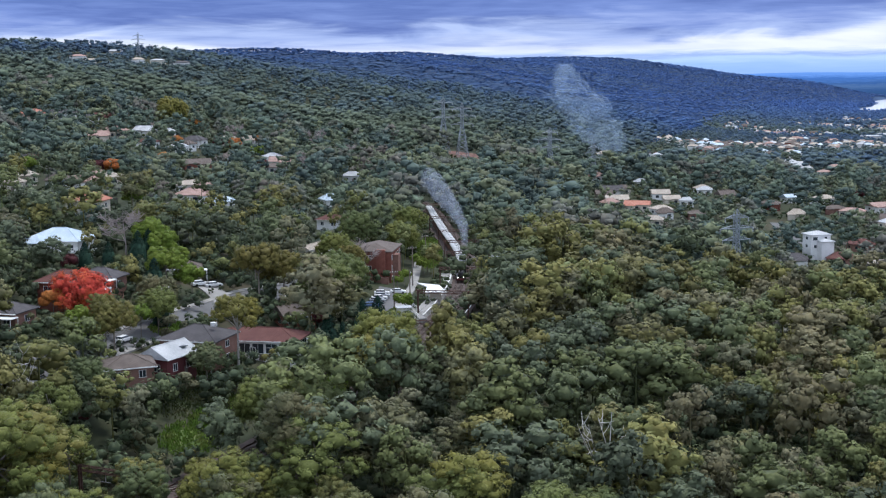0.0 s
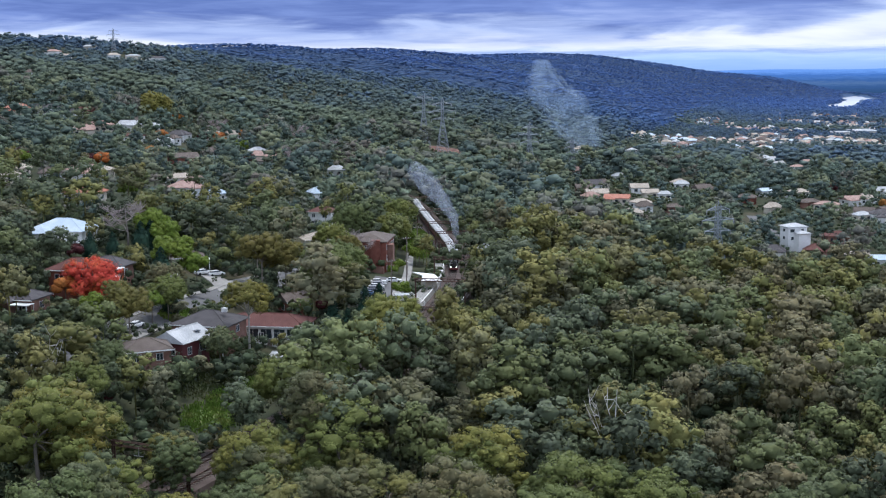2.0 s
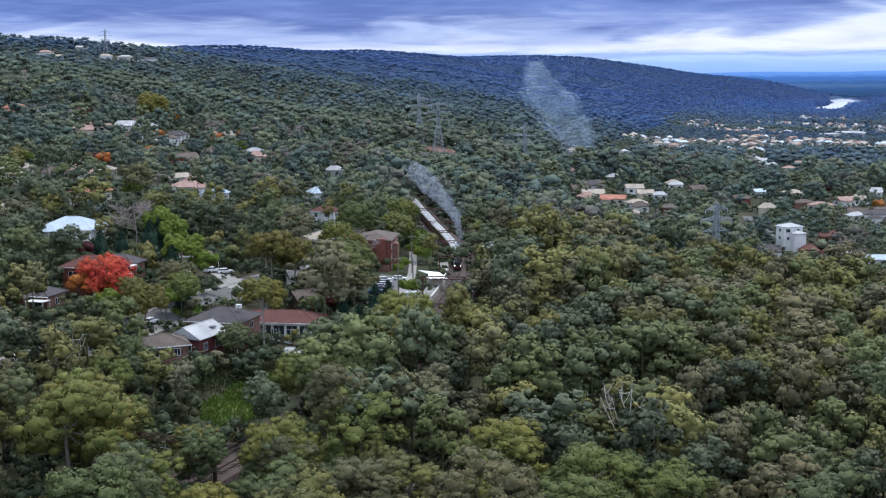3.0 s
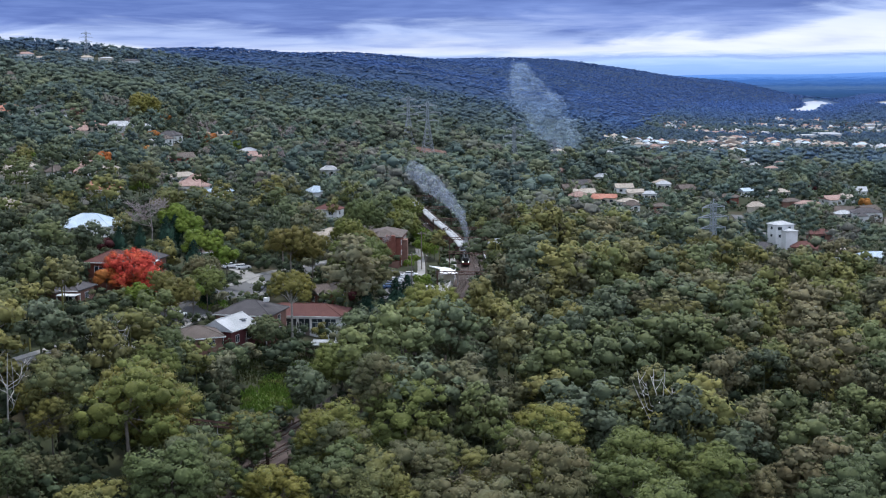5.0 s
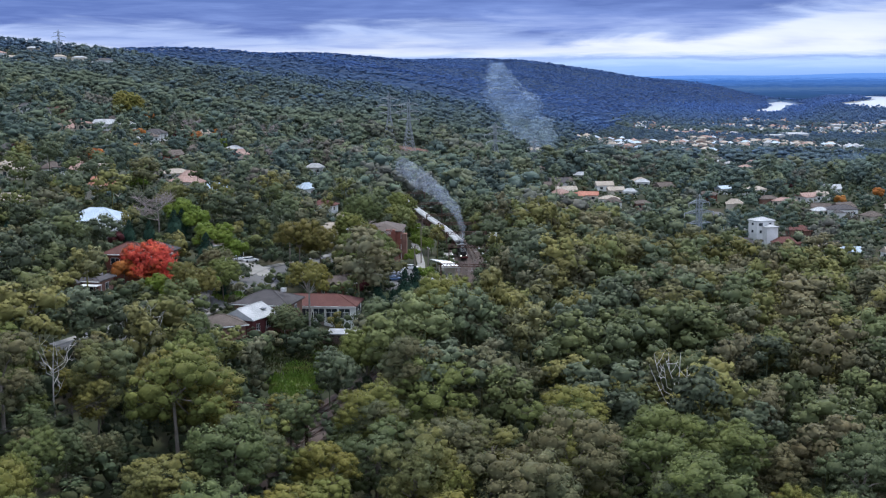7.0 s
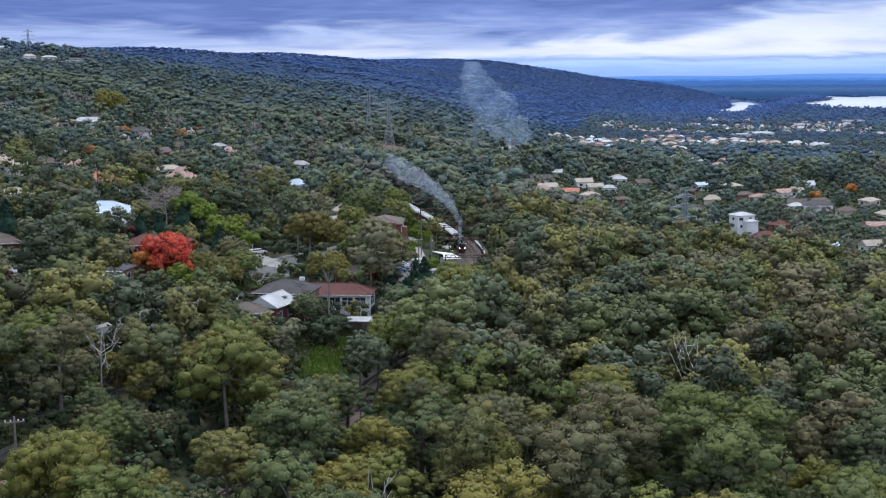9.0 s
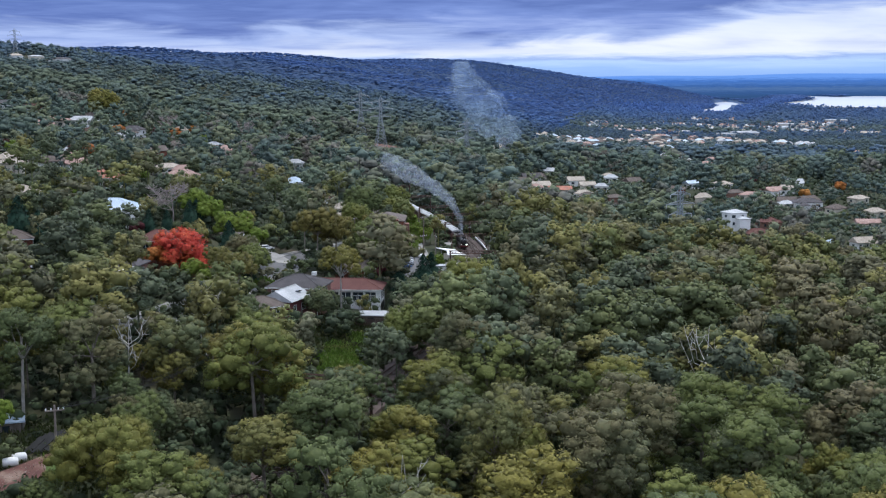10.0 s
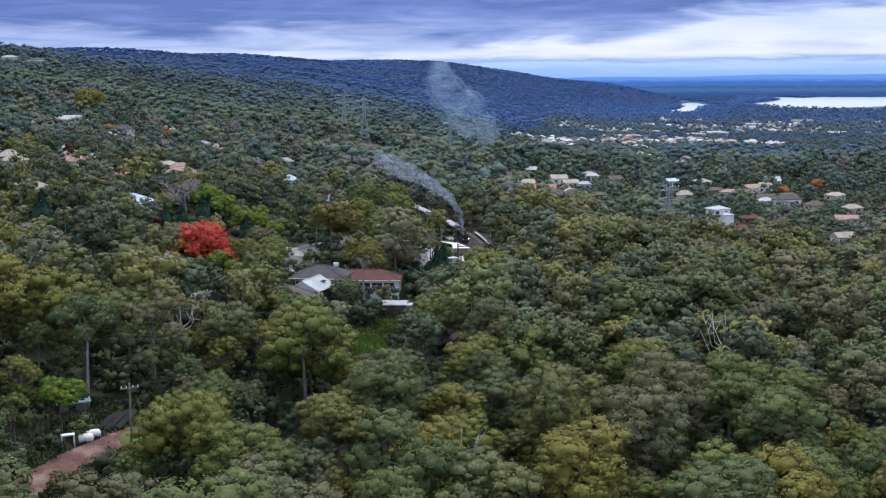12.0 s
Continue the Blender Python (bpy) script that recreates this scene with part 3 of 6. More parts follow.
def roof_shape(L, W, z, rise, kind, over):
    """A hipped or gabled roof with thick eaves."""
    s = Shape()
    a, b, t = L / 2 + over, W / 2 + over, 0.22
    g = a if kind == "gable" else max(a - b, 0.3)
    ridge = [(-g, 0, z + rise), (g, 0, z + rise)]
    eave = [(-a, -b, z), (a, -b, z), (a, b, z), (-a, b, z)]
    top = [(x, y, q + t) for x, y, q in eave + ridge]
    s.add(top, [(0, 1, 5, 4), (2, 3, 4, 5), (1, 2, 5), (3, 0, 4)])
    s.add(eave + [(x, y, q + t) for x, y, q in eave], [(0, 3, 2, 1), (0, 1, 5, 4), (1, 2, 6, 5), (2, 3, 7, 6), (3, 0, 4, 7)])
    cap = Shape()
    cap.bar((-g, 0, z + rise + t), (g, 0, z + rise + t), 0.13)
    if kind != "gable":
        for e, r in ((0, 0), (3, 0), (1, 1), (2, 1)):
            p, q = eave[e], ridge[r]
            cap.bar((p[0], p[1], p[2] + t), (q[0], q[1], q[2] + t), 0.11)
    return s, cap


def house(x, y, turn, L, W, wall_h, rise, wall, roof, label, kind="hip", base=None, storeys=1, chimney=False, over=0.55, detail=2, deep=4.0, group="", name="house", share=0.85):
    """A dwelling with its long side along local x. detail 2: framed windows and gutters, 1: plain windows, 0: walls and roof."""
    z = ground_z(x, y) if base is None else base
    h = thing(name, pose(x, y, z, 0, 0, turn), label, "house", group)
    part("wall", Shape().box(-L / 2, -W / 2, -deep, L / 2, W / 2, wall_h), wall, h)
    if kind == "gable":
        for sx in (-1, 1):
            g = Shape()
            x0, x1 = sorted((sx * L / 2, sx * (L / 2 - 0.2)))
            g.add([(x0, -W / 2, wall_h), (x0, W / 2, wall_h), (x0, 0, wall_h + rise * W / (W + 2 * over)), (x1, -W / 2, wall_h), (x1, W / 2, wall_h), (x1, 0, wall_h + rise * W / (W + 2 * over))],
                  [(0, 2, 1), (3, 4, 5), (0, 3, 5, 2), (1, 2, 5, 4)])
            part("gable_wall", g, wall, h)
    rs, cap = roof_shape(L, W, wall_h, rise, kind, over)
    r = part("roof", rs, roof, h)
    if detail:
        part("ridge_cap", cap, roof, r)
    if chimney:
        part("chimney", Shape().box(-0.4, -0.4, 0, 0.4, 0.4, rise + 1.2, Matrix.Translation((L * 0.18, W * 0.12, wall_h))), M_BRICK_BROWN, r)
    if detail == 2:
        for sy in (-1, 1):
            yy = sy * (W / 2 + over + 0.06)
            part("gutter", Shape().box(-L / 2 - over, yy - 0.07, wall_h - 0.02, L / 2 + over, yy + 0.07, wall_h + 0.18), M_WHITE, h)
    fl = wall_h / storeys
    rng = random.Random(round(x * 7 + y * 3))
    for st in range(storeys):
        cz = st * fl + fl * 0.56
        n = max(1, int(L / 3.4))
        for i in range(n):
            cx = -L / 2 + L * (i + 0.5) / n + rng.uniform(-0.3, 0.3)
            w, hh = rng.choice((1.2, 1.8, 2.1)), min(1.4, fl * 0.48)
            if detail == 2:
                window_part(h, cx, cz, w, hh, W / 2, 0)
            elif detail == 1:
                part("window", Shape().box(cx - w / 2, -W / 2 - 0.04, cz - hh / 2, cx + w / 2, -W / 2 + 0.02, cz + hh / 2), M_GLASS, h)
        for turn_end in (90, 270):
            if detail == 2:
                window_part(h, rng.uniform(-1, 1), cz, 1.5, min(1.3, fl * 0.45), L / 2, turn_end)
            elif detail == 1:
                part("window", Shape().box(-0.8, -L / 2 - 0.04, cz - 0.6, 0.8, -L / 2 + 0.02, cz + 0.6, Matrix.Rotation(radians(turn_end), 4, "Z")), M_GLASS, h)
    if detail:
        part("door", Shape().box(L * 0.08, -W / 2 - 0.05, 0, L * 0.08 + 0.95, -W / 2 + 0.02, 2.05), M_WOOD, h)
    HOUSES.append((x, y, max(L, W) / 2, share))
    return h


HOUSES = []


def awning(h, x0, x1, y0, y1, z, posts=True, material=None):
    """A flat verandah or carport roof on posts, against a house."""
    a = part("awning", Shape().box(x0, y0, z, x1, y1, z + 0.16), material or M_WHITE, h)
    if posts:
        for px in (x0 + 0.15, x1 - 0.15):
            for py in (y0 + 0.15, y1 - 0.15):
                part("post", Shape().box(px - 0.06, py - 0.06, z - 2.6, px + 0.06, py + 0.06, z), M_WHITE, a)


def balcony(h, x0, x1, wall_y, depth, z):
    b = part("balcony", Shape().box(x0, -wall_y - depth, z - 0.15, x1, -wall_y, z), M_WHITE, h)
    rail = Shape().bar((x0, -wall_y - depth, z + 1), (x1, -wall_y - depth, z + 1), 0.05)
    n = int((x1 - x0) / 0.35)
    for i in range(n + 1):
        x = x0 + (x1 - x0) * i / n
        rail.bar((x, -wall_y - depth, z), (x, -wall_y - depth, z + 1), 0.03)
    for x in (x0, x1):
        rail.bar((x, -wall_y - depth, z + 1), (x, -wall_y, z + 1), 0.05)
    part("railing", rail, M_WHITE, b)
    for x in (x0 + 0.1, x1 - 0.1):
        part("post", Shape().box(x - 0.08, -wall_y - depth, z - 3.2, x + 0.08, -wall_y - depth + 0.16, z - 0.15), M_WHITE, b)


def wing(h, ox, oy, L, W, wall_h, rise, wall, roof):
    """A lower wing standing out from the front of a house."""
    part("wing_wall", Shape().box(ox - W / 2, oy - L / 2, -4, ox + W / 2, oy + L / 2, wall_h), wall, h)
    rs, _ = roof_shape(L, W, wall_h, rise, "hip", 0.5)
    rs.v = [(ox - p[1], oy + p[0], p[2]) for p in rs.v]
    part("wing_roof", rs, roof, h)



# ---- streets and open ground ----
STREET = curve_line([(-28, 352), (-38, 326), (-49, 303), (-54, 287), (-60, 271), (-66.5, 249), (-74, 226), (-86, 200)], 4)
BRANCH = curve_line([(-53, 291), (-57, 300), (-61.5, 307)], 4)
strip("road", STREET, 7.0, M_ASPHALT, "grey asphalt suburban street", "road")
strip("road", BRANCH, 5.5, M_CONCRETE, "pale concrete driveway off the street", "driveway", 0.24)
for off in (-4.3, 4.3):
    strip("pavement", shifted(STREET, off), 1.4, M_CONCRETE, "pale concrete footpath beside the street", "footpath", 0.34)
STATION_PATH = [(-8.5, 396), (-8.8, 372), (-9.5, 350), (-11, 334), (-13, 316)]
strip("pavement", STATION_PATH, 2.4, M_CONCRETE, "pale concrete footpath leading to the station", "footpath", 0.34)
CAR_PARK = [(-15, 344), (-15.5, 330), (-17, 314), (-19, 300)]
strip("road", CAR_PARK, 7.5, M_ASPHALT, "asphalt station car park", "car park", 0.26)
TRACK = curve_line([(-106, 105), (-100, 112.5), (-95.3, 119), (-90.8, 124.3), (-86.2, 128.5), (-81.5, 136)], 4)
strip("road", TRACK, 5.6, M_DIRT, "reddish dirt access track by the power pole", "dirt track", 0.24)
VALLEY_ROAD = [(176, 640), (172, 608), (176, 580)]
strip("road", VALLEY_ROAD, 6, M_ASPHALT, "grey street between the valley houses", "road")


def meadow(x, y, rx, ry, seed, material=None, label="patch of bright green grass among the trees"):
    rng = random.Random(seed)
    s = Shape()
    n, rings = 22, 4
    s.v.append((x, y, ground_z(x, y) + 0.35))
    wob = [rng.uniform(0.75, 1.15) for _ in range(n)]
    for k in range(1, rings + 1):
        for i in range(n):
            a = 2 * math.pi * i / n
            u = k / rings * (wob[i] + wob[(i + 1) % n]) / 2
            px, py = x + rx * u * math.cos(a), y + ry * u * math.sin(a)
            s.v.append((px, py, ground_z(px, py) + (0.3 if k < rings else -0.3)))
    for i in range(n):
        s.f.append((0, 1 + i, 1 + (i + 1) % n))
        for k in range(rings - 1):
            a, b = 1 + k * n + i, 1 + k * n + (i + 1) % n
            s.f.append((a, a + n, b + n, b))
    MEADOWS.append((x, y, rx, ry))
    tagged(new("lawn", s.mesh("lawn", material or M_GRASS, False)), label, "grass", kind="structure")


MEADOWS = []
meadow(-44, 203, 5, 8, 1)
meadow(-25, 239, 5.0, 8, 2)
meadow(-12, 305, 4, 12, 3)
meadow(-5, 425, 4, 36, 4, label="strip of rough grass beside the railway")
meadow(17, 806, 14, 22, 5, M_DIRT, "bare sandy clearing under the power line")
meadow(-38, 268, 5, 4, 6)
meadow(-42.5, 213, 3.6, 6.5, 10)
meadow(-37, 224, 4, 5, 11)
meadow(-83.5, 130, 3.2, 6, 12, label="rough green verge beside the dirt track")
meadow(-84, 141, 2.6, 4.5, 14, M_DIRT, "low mound of brown earth behind the power pole")
meadow(-60, 262, 4, 6, 8)
meadow(-70, 560, 8, 20, 9, label="pale grass clearing between the gardens")

# ---- near houses ----
h = house(-50.6, 245, -17, 12, 10, 5.6, 2.3, M_BRICK_BROWN, M_ROOF_GREY, "two-storey brown brick house with dark grey tiled hip roof", base=2.6, storeys=2, chimney=False)
balcony(h, 2.4, 5.9, 5.0, 1.3, 2.9)
part("roof_vent", Shape().box(3.0, -0.5, 7.9, 4.1, 0.3, 8.7), M_WHITE, h)
h = house(-40.2, 257, -11, 19, 9, 4.6, 1.9, M_WHITE, M_ROOF_RED, "white house with long terracotta tiled hip roof and glazed sunroom", base=0.8, storeys=1)
for k in range(5):
    window_part(h, -4.6 + k * 2.95, 3.1, 2.5, 2.0, 4.52, 0, 2)
window_part(h, 0, 3.1, 5.6, 2.2, 9.52, 90, 4)
# black slab on the uncut wall, standing in for the undercroft's shade
part("undercroft_shade_panel", Shape().box(9.45, -3.6, -0.6, 9.57, 3.4, 1.2), M_BLACK, h)
h = house(-53.8, 231.5, 62, 8.4, 6.4, 4.2, 2.0, M_BURGUNDY, M_ROOF_WHITE, "dark burgundy boarded house with white metal gable roof", kind="gable", base=3.5, storeys=1, over=0.7, share=0.7)
part("skylight_panel", Shape().box(1.2, -2.6, 5.5, 2.6, -1.4, 5.62, Matrix.Rotation(0.0, 4, "X")), M_GLASS, h)
h = house(-59, 221.5, 20, 8.5, 7.0, 5.2, 1.7, M_BRICK_BROWN, M_ROOF_BROWN, "brown brick house with weathered brown tiled roof", base=2.9, storeys=2, share=0.25)
awning(h, -5.6, -1.2, -5.8, -3.5, 2.7, True, M_ROOF_BROWN)
h = house(-35.7, 284, 30, 8.0, 6.0, 3.2, 1.7, M_BRICK, M_ROOF_BROWN, "red brick cottage with brown gabled roof", kind="gable", base=2.2, storeys=1, share=0.5)
h = house(-83.2, 266, -14, 10, 8, 3.4, 2.2, M_BRICK, M_ROOF_RED, "long red brick house with red-brown roof behind the scarlet tree", base=13.2, share=0.84)
h = house(-80, 281.5, -14, 9, 7, 3.2, 2.0, M_BRICK_BROWN, M_ROOF_GREY, "brick house with dark grey roof and two white awnings", base=11.6)
awning(h, 1.5, 6.0, -6.6, -3.6, 3.3)
awning(h, 2.2, 6.8, -10.6, -7.6, 2.0)
h = house(-101, 320, -10, 15, 11, 3.4, 2.8, M_WHITE, M_ROOF_BLUE, "white weatherboard house with large pale blue metal roof", base=15.3, storeys=1, share=0.6)
balcony(h, 2.5, 7.4, 5.5, 2.0, 1.0)
wing(h, -3.8, -5.6, 6.5, 6.0, 3.2, 2.0, M_WHITE, M_ROOF_BLUE)
awning(h, -11.5, -7.7, -4, 3.0, 2.6, True, M_ROOF_BLUE)
h = house(-89.5, 246, -16, 8.6, 7, 3.2, 1.7, M_BRICK_BROWN, M_ROOF_GREY, "low brick house with dark roof and white awning", base=10.6, share=0.6)
wing(h, -2.0, -3.4, 4.4, 4.4, 3.0, 1.4, M_BRICK_BROWN, M_ROOF_GREY)
awning(h, 1.0, 5.2, -6.4, -3.6, 2.6)
h = house(-67, 311.5, 12, 8, 6, 2.8, 1.5, M_CREAM, M_ROOF_BROWN, "cream house with brown roof behind the street", base=9.3, share=0.5)
awning(h, 1.0, 5.6, -6.4, -3.6, 2.7)
h = house(-121, 267, 8, 16, 9, 3.4, 1.9, M_BRICK, M_ROOF_BROWN, "red brick house with weathered pale brown roof", base=14.2, share=0.5)
h = house(-110.4, 238, 10, 5, 4, 2.5, 0.7, M_CREAM, M_ROOF_WHITE, "small shed with white metal roof", kind="gable", base=12.5, name="shed", detail=1)
h = house(-113, 388, -6, 11.5, 8, 3.4, 2.6, M_CREAM, M_ROOF_ORANGE, "house with bright orange tiled hip roof", base=18.8, share=0.45)
h = house(-34.2, 240.5, -14, 5.4, 4.4, 2.2, 0.5, M_WOOD, M_ROOF_WHITE, "low garage with flat white metal roof", kind="gable", base=-0.4, name="garage", detail=1, share=0.35)
awning(h, 2.75, 4.4, -2, 1.6, 2.0, True, M_ROOF_WHITE)
h = house(-132, 344, 10, 13, 9, 3.4, 2.3, M_CREAM, M_ROOF_TAN, "cream house with tan roof on the slope", base=18, share=0.4)
h = house(-94.2, 147, 12, 3.8, 3.4, 2.3, 0.6, M_WOOD, M_ROOF_BLUE, "timber shed with pale blue metal roof under the trees", kind="gable", base=3.9, name="shed", detail=1)
h = house(-36, 372, 18, 12, 8, 3.6, 1.9, M_CREAM, M_ROOF_TAN, "house with pale tan roof among autumn trees", base=4.8, share=0.3)
h = house(-40, 438, -20, 9, 7, 5.4, 1.8, M_WHITE, M_ROOF_RED, "two-storey white house with small red roof", base=4, storeys=2, share=0.5)


def timber_fence(a, b, high, label):
    """A paling fence: posts, two rails and palings, each a piece."""
    a, b = Vector(a), Vector(b)
    run = (b - a).length
    f = thing("timber_fence", Matrix.Translation((a.x, a.y, ground_z(*a))) @ Matrix.Rotation(math.atan2(b.y - a.y, b.x - a.x), 4, "Z"), label, "fence")
    drop = ground_z(*b) - ground_z(*a)
    board = Shape().box(-0.17, -0.02, -0.5, 0.17, 0.02, high).mesh("paling", M_WOOD_DARK)
    post = Shape().box(-0.07, 0.02, -0.8, 0.07, 0.16, high + 0.1).mesh("post", M_WOOD_DARK)
    n = int(run / 0.42)
    for k in range(n + 1):
        u = k / n
        part("paling", board, M_WOOD_DARK, f).location = (run * u, 0, drop * u + 0.06 * math.sin(k * 2.7))
        if k % 6 == 0:
            part("post", post, M_WOOD_DARK, f).location = (run * u, 0, drop * u)
    for z in (0.35, high - 0.3):
        part("rail", Shape().bar((0, 0.06, z), (run, 0.06, z + drop), 0.05), M_WOOD_DARK, f)


timber_fence((-38.5, 234.5), (-31.0, 236.5), 1.9, "dark brown paling fence below the white garage")


def apartment_block():
    b = thing("apartment_block", pose(-20, 362, -0.2, 0, 0, -8), "three-storey red brick apartment block with brown roof", "apartment block")
    part("wall", Shape().box(-5.5, -8, -3, 5.5, 8, 9.6), M_BRICK, b)
    part("stair_tower", Shape().box(1.2, -9.6, -3, 3.9, -8, 10.4), M_BRICK, b)
    part("stair_tower", Shape().box(5.5, -5, -3, 7.1, -1.6, 8.5), M_BRICK_BROWN, b)
    part("entry_porch", Shape().box(-1.2, -11.5, -3, 5.2, -9.6, 2.6), M_BRICK_BROWN, b)
    rs = Shape()
    a, c = 6.0, 8.5
    rs.add([(-a, -c, 9.6), (a, -c, 9.6), (a, c, 9.6), (-a, c, 9.6), (-a, -c, 9.85), (a, -c, 9.85), (a, c, 9.85), (-a, c, 9.85), (0, -3, 11.7), (0, 3, 11.7)],
           [(3, 2, 1, 0), (0, 1, 5, 4), (1, 2, 6, 5), (2, 3, 7, 6), (3, 0, 4, 7), (4, 5, 8), (5, 6, 9, 8), (6, 7, 9), (7, 4, 8, 9)])
    part("roof", rs, M_ROOF_BROWN, b)
    for st in range(3):
        for cx in (-4.0, -1.2):
            window_part(b, cx, st * 3.1 + 1.7, 1.6, 1.3, 8, 0)
        for cy in (-6.4, 0.2, 3.2, 6.2):
            window_part(b, cy, st * 3.1 + 1.7, 1.5, 1.3, 5.5, 90)
    HOUSES.append((-20, 362, 9, 0.7))


apartment_block()

# ---- houses on the slopes and in the valley ----
FAR_ROOFS = [M_ROOF_WHITE, M_ROOF_TAN, M_ROOF_BROWN, M_ROOF_GREY, M_ROOF_ORANGE, M_ROOF_BLUE, M_ROOF_RED, M_ROOF_PINK]
ROOF_WORDS = ["white metal", "tan", "brown tiled", "dark grey tiled", "orange tiled", "pale blue metal", "red tiled", "faded pink tiled"]
FAR_WALLS = [(M_WHITE, "white"), (M_CREAM, "cream"), (M_BRICK_BROWN, "brown brick"), (M_BRICK, "red brick")]


def homes(rows, where, group, detail=1, share=0.55):
    for x, y, L, roof, wall in rows:
        w, word = FAR_WALLS[wall]
        rng = random.Random(int(x * 13 + y))
        if roof == 0 and rng.random() < 0.42:
            roof = rng.choice((1, 2, 2, 3, 7, 7))
        h = house(x, y, rng.uniform(-28, 28), L, L * rng.uniform(0.55, 0.7), 3.3 if L < 14 else 4.4, rng.uniform(1.5, 2.4), w, FAR_ROOFS[roof], f"{word} house with {ROOF_WORDS[roof]} roof {where}", kind=rng.choice(("hip", "hip", "gable")), detail=detail, group=group)
        HOUSES[-1] = (x, y, L / 2, share)
        if detail and rng.random() < 0.7:
            side = rng.choice((-1, 1))
            wing(h, side * L * 0.24, -L * 0.28, L * 0.44, L * 0.36, 3.0, 1.6, w, FAR_ROOFS[roof])


HILL_ROW = [(-221, 669, 14, 4, 1), (-213, 691, 15, 3, 0), (-201, 697, 12, 3, 0), (-198, 720, 9, 6, 2), (-173, 652, 14, 7, 1), (-177, 632, 11, 7, 1), (-164, 684, 12, 0, 0), (-154, 696, 9, 0, 0), (-136, 634, 9, 0, 0), (-135, 672, 12, 3, 0), (-121, 698, 13, 1, 1), (-107, 625, 11, 0, 0), (-90, 653, 9, 0, 0), (-84, 639, 11, 0, 0), (-166, 718, 9, 2, 2), (-112, 715, 9, 1, 0), (-135, 651, 8, 0, 0)]
HILL_MORE = [(-130, 472, 12, 1, 1), (-137, 480, 9, 7, 1), (-150, 424, 9, 1, 1), (-100, 484, 11, 0, 0), (-140, 447, 8, 0, 0), (-132, 451, 8, 0, 0), (-94, 481, 8, 0, 0), (-152, 636, 10, 6, 0), (-46, 628, 9, 0, 0), (-142, 508, 9, 0, 1), (-154, 447, 10, 1, 1), (-116, 578, 13, 2, 3), (-84, 612, 12, 2, 0), (-92, 452, 12, 0, 0), (-81, 445, 8, 5, 0), (-30, 428, 9, 1, 1), (-172, 510, 11, 0, 1), (-48, 520, 8, 5, 0)]
RIDGE_TOP = [(-423, 1451, 18, 7, 0), (-404, 1548, 14, 0, 1), (-357, 1468, 16, 1, 0), (-336, 1479, 18, 0, 1), (-307, 1478, 26, 0, 0), (-310, 985, 8, 0, 0), (-403, 1435, 10, 1, 0)]
VALLEY_NEAR = [(130, 786, 12, 0, 0), (99, 704, 11, 3, 0), (96, 667, 12, 1, 1), (90, 650, 9, 0, 0), (105, 652, 13, 4, 1), (126, 700, 10, 1, 0), (129, 683, 9, 1, 1), (116, 644, 10, 1, 0), (105, 606, 10, 1, 1), (102, 799, 11, 0, 0), (162, 749, 9, 0, 0), (170, 726, 11, 2, 1), (195, 1166, 12, 0, 0), (214, 1184, 10, 7, 0), (145, 1067, 15, 0, 0), (107, 718, 9, 2, 1), (91, 683, 9, 2, 2), (133, 636, 9, 2, 2), (116, 632, 8, 2, 0), (137, 680, 8, 0, 0)]
VALLEY_MID = [(177, 536, 13, 6, 2), (198, 573, 11, 6, 2), (188, 521, 12, 0, 0), (153, 528, 12, 0, 0), (199, 515, 11, 5, 0), (245, 632, 16, 3, 0), (246, 682, 13, 0, 0), (225, 665, 13, 7, 1), (223, 710, 13, 1, 0), (206, 716, 11, 5, 0), (185, 684, 11, 2, 3), (168, 719, 10, 2, 1), (276, 719, 10, 0, 0), (163, 760, 9, 0, 0), (238, 643, 10, 0, 0), (191, 653, 9, 1, 1), (218, 673, 10, 2, 2), (256, 686, 9, 1, 0), (233, 633, 9, 0, 1)]
VALLEY_FRONT = [(252, 646, 12, 0, 0), (285, 649, 11, 1, 1), (253, 573, 12, 7, 1), (221, 514, 11, 1, 0), (274, 606, 10, 0, 1), (256, 617, 10, 2, 1), (203, 469, 10, 2, 2)]
VALLEY_FAR = [(317, 1072, 10, 0, 0), (316, 1114, 13, 0, 0), (342, 1055, 11, 7, 0), (308, 1024, 9, 0, 1), (207, 1150, 14, 0, 0), (480, 1887, 12, 0, 0), (328, 1144, 11, 0, 0), (329, 1114, 10, 0, 0), (303, 960, 10, 7, 0), (486, 1899, 12, 0, 0), (502, 1586, 12, 0, 0), (668, 1804, 14, 0, 0), (622, 1544, 11, 1, 0), (576, 1323, 12, 0, 0), (569, 1225, 12, 7, 0), (260, 1218, 9, 1, 0)]
homes(HILL_ROW, "on the wooded hillside", "hillside houses", 1, 0.68)
homes(HILL_MORE, "among gum trees", "hillside houses", 1, 0.64)
homes(RIDGE_TOP, "high on the ridge", "ridge houses", 0, 0.95)
homes(VALLEY_NEAR, "in the valley street", "valley houses", 1, 0.78)
homes([r for r in VALLEY_MID if r[1] > 600], "between valley trees", "valley houses", 1, 0.72)
homes([r for r in VALLEY_MID if r[1] <= 600], "at the forest's edge", "valley houses", 1, 0.81)
homes(VALLEY_FRONT, "at the forest's edge", "valley houses", 1, 0.81)
h = house(168, 544, 12, 9.5, 7.5, 7.0, 1.4, M_WHITE, M_ROOF_WHITE, "tall two-storey white house stepped down the slope", base=-19.0, detail=1, group="valley houses", storeys=2, share=0.81)
wing(h, 1.5, -5.0, 5, 6, 4.4, 1.0, M_WHITE, M_ROOF_WHITE)
homes(VALLEY_FAR, "beyond the near valley", "valley houses", 0, 0.8)
